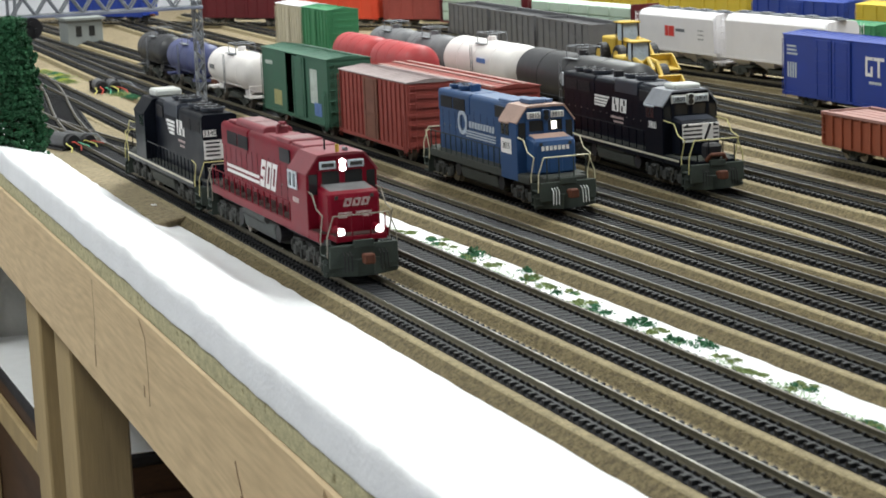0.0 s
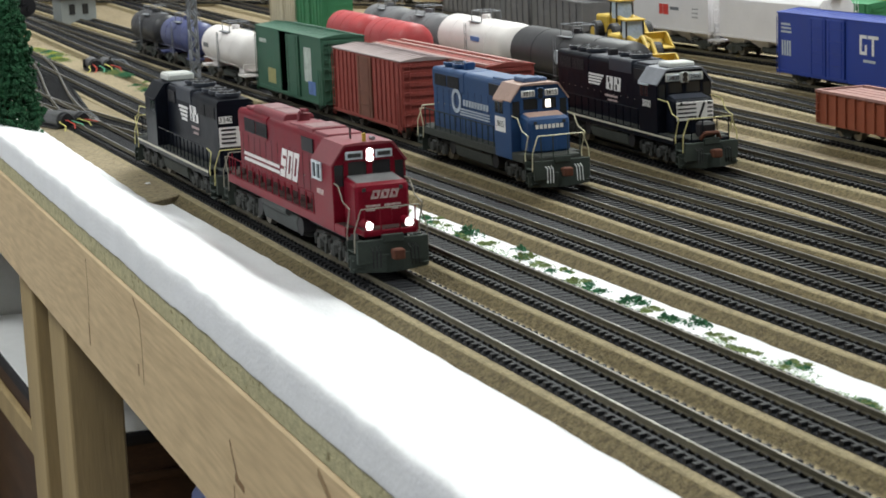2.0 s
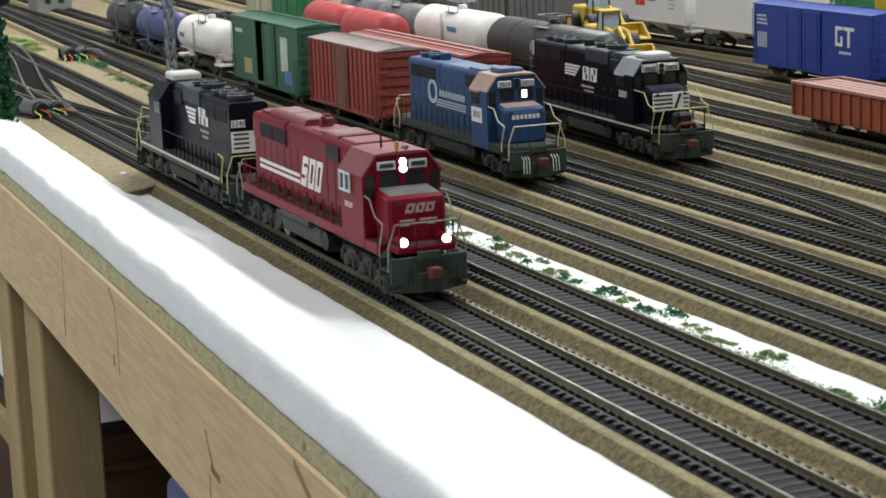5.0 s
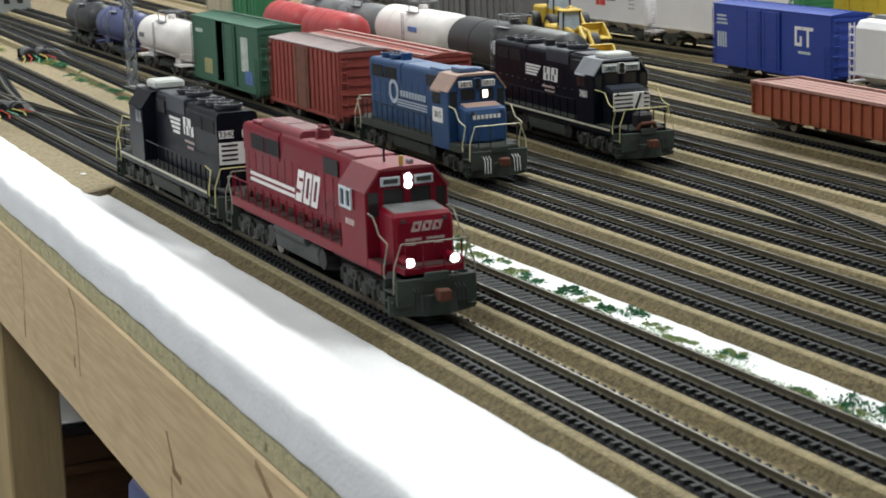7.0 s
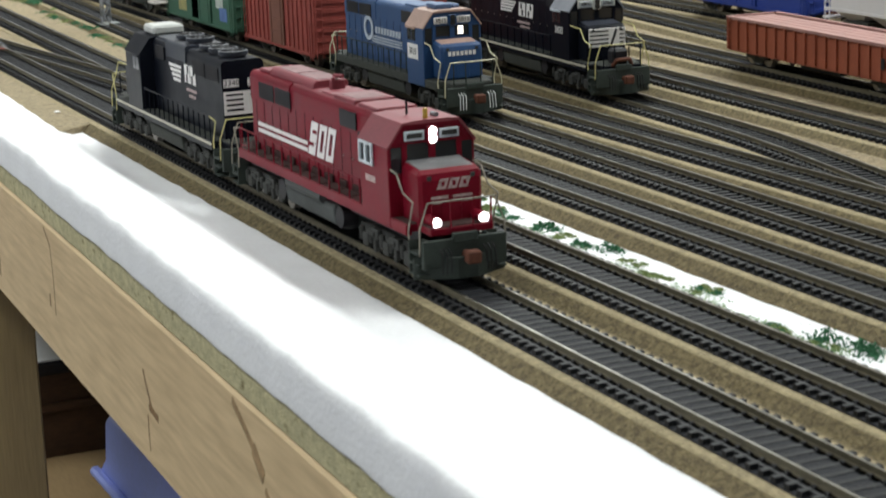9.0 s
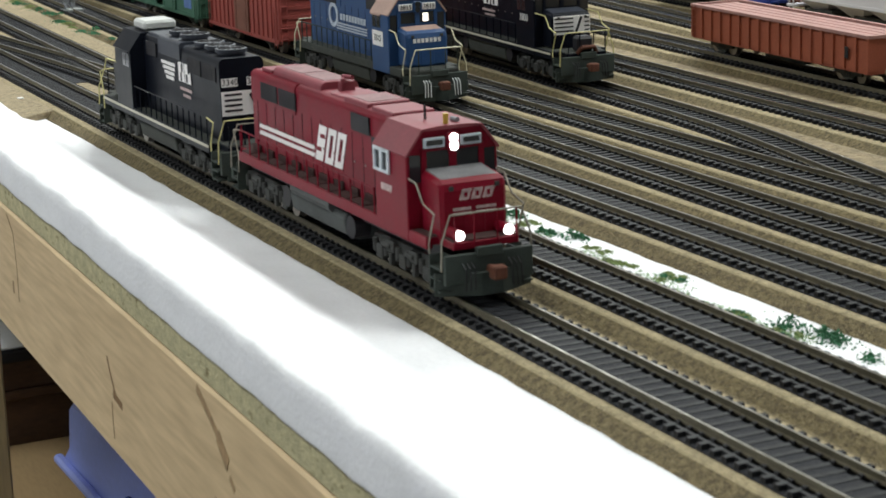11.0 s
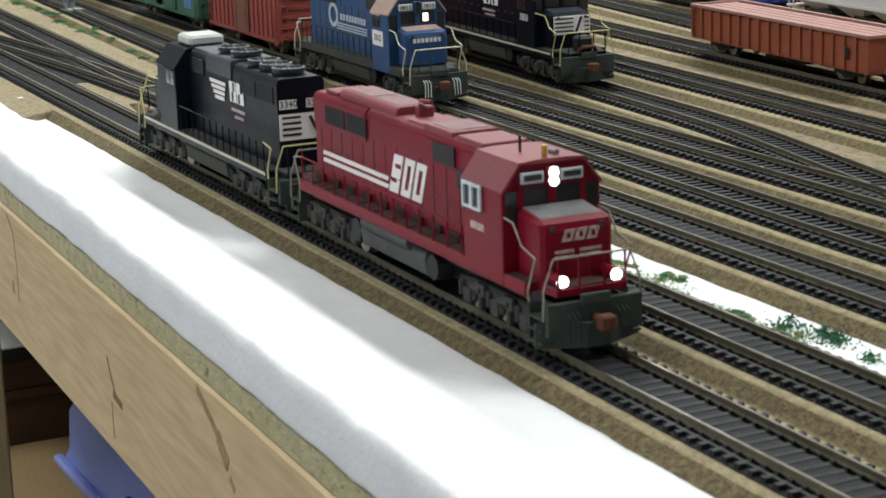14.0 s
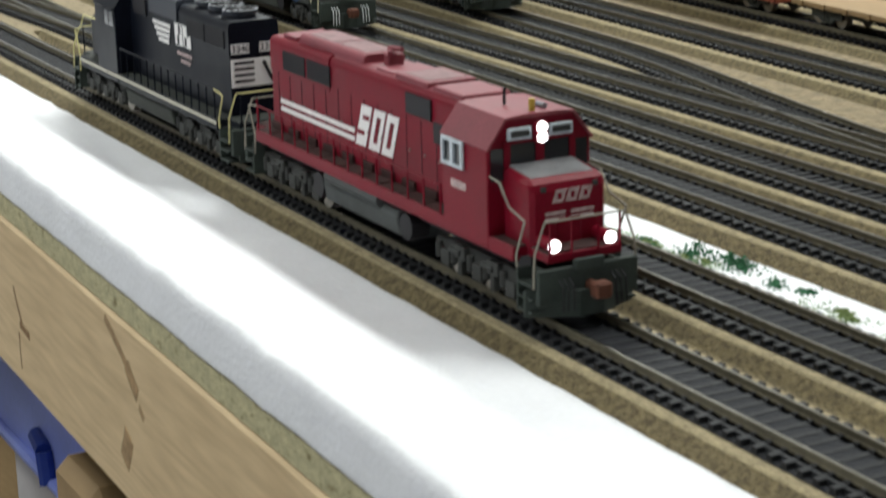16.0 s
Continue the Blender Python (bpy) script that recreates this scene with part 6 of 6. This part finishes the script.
tree.matrix_world = pose(-1.440, -0.0655, 0) @ Matrix.Diagonal((1, 1, 0.9, 1))


def clump(x, y, z, size, material, seed, flat=0.6, n=140, name="turf_clump", label="small green foam turf clump on the white strip"):
    rnd = random.Random(seed)
    vs, fs = [], []
    for i in range(n):
        a, r = rnd.uniform(0, 6.2832), size * min(1.9, abs(rnd.gauss(0, 0.6)))
        c = Vector((r * 1.5 * math.cos(a), r * math.sin(a), rnd.random() * size * flat * max(0.08, 1 - r / size * 0.9)))
        q = Euler((rnd.uniform(0, 6), rnd.uniform(0, 6), rnd.uniform(0, 6))).to_matrix()
        s, o = rnd.uniform(0.0003, 0.0009), len(vs)
        vs += [c + q @ Vector(p) * s for p in ((-1, 0, 0), (0.5, -0.8, 0), (0.5, 0.8, 0), (0, 0, 1))]
        fs += [(o, o + 1, o + 3), (o + 1, o + 2, o + 3), (o + 2, o, o + 3), (o, o + 2, o + 1)]
    me = bpy.data.meshes.new(name)
    me.from_pydata(vs, [], fs)
    me.materials.append(material)
    ob = tagged(new(name, me), label, "turf", "turf clumps")
    ob.location = (x, y, z)


WS = GROUND + 0.0006
rnd = random.Random(17)
for i, (x, y, s, m) in enumerate(((-0.910, 0.0745, 0.0085, 0), (-0.905, 0.071, 0.005, 1), (-0.848, 0.078, 0.007, 1), (-0.801, 0.077, 0.005, 0), (-0.775, 0.0735, 0.005, 1), (-0.759, 0.0734, 0.0055, 0), (-0.730, 0.0725, 0.007, 0), (-0.683, 0.077, 0.0075, 0), (-0.651, 0.0765, 0.004, 1), (-0.628, 0.0715, 0.005, 1), (-0.594, 0.0735, 0.005, 0), (-0.541, 0.0694, 0.004, 0), (-0.507, 0.0775, 0.0085, 0), (-0.516, 0.0700, 0.004, 0), (-0.538, 0.0685, 0.0035, 0), (-0.471, 0.0742, 0.0055, 0), (-0.44, 0.073, 0.005, 1), (-0.95, 0.0755, 0.006, 1), (-0.97, 0.079, 0.005, 0), (-1.00, 0.074, 0.005, 1), (-0.88, 0.0755, 0.004, 1), (-0.82, 0.0745, 0.004, 1), (-0.705, 0.0745, 0.004, 1), (-0.60, 0.0785, 0.003, 1))):
    for j in range(4):
        clump(x + rnd.uniform(-1.6, 1.6) * s, y + rnd.uniform(-0.8, 0.8) * s, WS, s * rnd.uniform(0.3, 0.85), (GRASS, GRASS2)[m if j % 2 else 1 - (s > 0.005)], i * 7 + j, 0.75 if s > 0.0068 else 0.35, n=int(30 + s * 12000))
rnd = random.Random(23)
vs, fs = [], []
for i in range(5200):
    x = rnd.uniform(-1.05, -0.38)
    y = 0.0665 + abs(rnd.gauss(0, 0.0048))
    if y > 0.083 or noise.noise((x * 26, y * 70, 2)) < 0.02:
        continue
    q, sc, o = Euler((rnd.uniform(0, 6), rnd.uniform(0, 6), rnd.uniform(0, 6))).to_matrix(), rnd.uniform(0.0002, 0.00055), len(vs)
    c = Vector((x, y, WS + 0.0003))
    vs += [c + q @ Vector(p) * sc for p in ((-1, 0, 0), (0.5, -0.8, 0), (0.5, 0.8, 0), (0, 0, 1))]
    fs += [(o, o + 1, o + 3), (o + 1, o + 2, o + 3), (o + 2, o, o + 3), (o, o + 2, o + 1)]
me = bpy.data.meshes.new("turf_flakes")
me.from_pydata(vs, [], fs)
me.materials.append(TURFPALE)
tagged(new("turf_flakes", me), "pale green turf flakes scattered on the white strip", "turf", kind="stuff")
rnd = random.Random(9)
for i in range(26):
    x = -1.16 - rnd.random() * 0.62
    clump(x, 0.088 - 0.036 * (x + 1.15) + rnd.uniform(-0.008, 0.008), -0.005, rnd.uniform(0.004, 0.009), (GRASS, GRASS, GRASS2)[i % 3], 100 + i, 0.35, 110, label="scattered green turf on the tan board beside a track")
for i in range(9):
    clump(-1.85 - i * 0.018, 0.117 + rnd.uniform(-0.008, 0.006), -0.005, rnd.uniform(0.008, 0.013), (GRASS, GRASS, GRASS2)[i % 3], 130 + i, 0.3, 420, label="dark green turf patch on the tan board beside a track")
for i in range(8):
    clump(-2.07 - i * 0.024, 0.104 + rnd.uniform(-0.007, 0.008), -0.005, rnd.uniform(0.009, 0.014), (GRASS2, TURFLIME, GRASS)[i % 3], 150 + i, 0.3, 420, label="yellow green turf patch on the tan board beside a track")
for i in range(6):
    clump(-1.72 - i * 0.035, 0.018 + rnd.uniform(-0.008, 0.01), -0.005, 0.008, GRASS2, 200 + i, 0.3, 110, label="yellow green turf on the tan board beside a track")

# switch machines with cut wires beside the turnouts


def switch_machine(x, y, z, turn, label):
    ob = thing("switch_machine", label, "switch machine")
    for yy, r in ((0.0, 0.0062), (0.0135, 0.0056)):
        bm = bmesh.new()
        rod(bm, (-0.024, yy, r), (0.010, yy, r), r, 16)
        rod(bm, (0.010, yy, r), (0.012, yy, r), r * 1.1, 16)
        coil = part("coil", bm, COILGREY, ob, "dark grey coil housing", bevel=0.0005)
        bm = bmesh.new()
        rod(bm, (0.012, yy, r), (0.017, yy, r), r * 0.85, 16)
        part("end_cap", bm, GRILLE, coil, "black end cap")
    part("bracket", boxes((-0.026, 0.013, -0.008, 0.021, 0.0, 0.0012), (-0.026, -0.0245, -0.008, 0.021, 0.0012, 0.010)), GRILLE, ob, "black mounting bracket", bevel=0.0003)
    part("lever", rods(0.0008, [(-0.010, 0.019, 0.009), (-0.006, 0.030, 0.008), (-0.004, 0.036, 0.002)]), GALV, ob, "bent wire lever")
    for i, (dx, dy, h) in enumerate(((0, -0.005, 0.006), (0.003, -0.001, 0.0075), (0.001, 0.004, 0.006), (-0.003, 0.009, 0.007), (0.002, 0.014, 0.006))):
        part("wire", rods(0.0005, [(0.015, dy, 0.006), (0.020 + dx, dy * 1.2 - 0.002, h), (0.027 + dx, dy * 1.5 + 0.001, h * 0.6), (0.034 + dx, dy * 1.7 - 0.002, 0.001)]), WIREM[i % 3], ob, "coloured wire")
    ob.matrix_world = pose(x, y, z, 0, 0, turn)


switch_machine(-1.488, -0.020, -0.0048, 14, "grey switch machine with short coloured wires on the board")
switch_machine(-1.935, 0.104, -0.0049, -5, "grey switch machine with yellow wires beside the turf")
chips = [(-1.16, -0.030), (-1.30, 0.012), (-0.55, 0.088)]
for x, y in chips:
    part_ob = part("paper_scrap", boxes((x - 0.0022, x + 0.0022, y - 0.0015, y + 0.0015, -0.0047 if x < -1.1 else WS, -0.0041 if x < -1.1 else WS + 0.0006)), WHITE, None, bevel=0.0002)
    tagged(part_ob, "tiny white scrap lying on the board", "scrap")

# ---- ties ----
for k in range(0, 16):
    lay_ties(k, {0: (-1.70, -1.04), 1: (-1.75, -0.2), 2: (-1.45, -0.2), 3: (-1.5, -0.2), 4: (-1.2, -0.3), 5: (-1.1, -0.3), 6: (-1.0, -0.46), 7: (-1.1, -0.5), 15: (-2.12, -1.44)}.get(k))

# ---- what moves ----
SPEED = 0.02352
FRONT0 = -0.8444  # the red pilot's place at the start
GAP = 0.010


def train_x(t):
    return FRONT0 + SPEED * t + 0.00004 * t * t


def motions():
    times = [i * 0.5 for i in range(33)]
    walk(red, [(t, Matrix.Translation((train_x(t), T[1](train_x(t) - 0.11), 0)) @ Matrix.Rotation(math.atan(-0.0088), 4, "Z")) for t in times])
    walk(black, [(t, Matrix.Translation((train_x(t) - 0.219 - GAP - 0.198, T[1](train_x(t) - 0.33), 0)) @ Matrix.Rotation(math.pi + math.atan(-0.0088), 4, "Z")) for t in times])
    spin = [i * 0.25 for i in range(65)]
    for sets, way in ((red_wheels, 1), (black_wheels, -1)):
        for ob, x, r in sets:
            walk(ob, [(t, Matrix.Translation((x, 0, r)) @ Matrix.Rotation(way * (train_x(t) - FRONT0) / r, 4, "Y")) for t in spin])


motions()
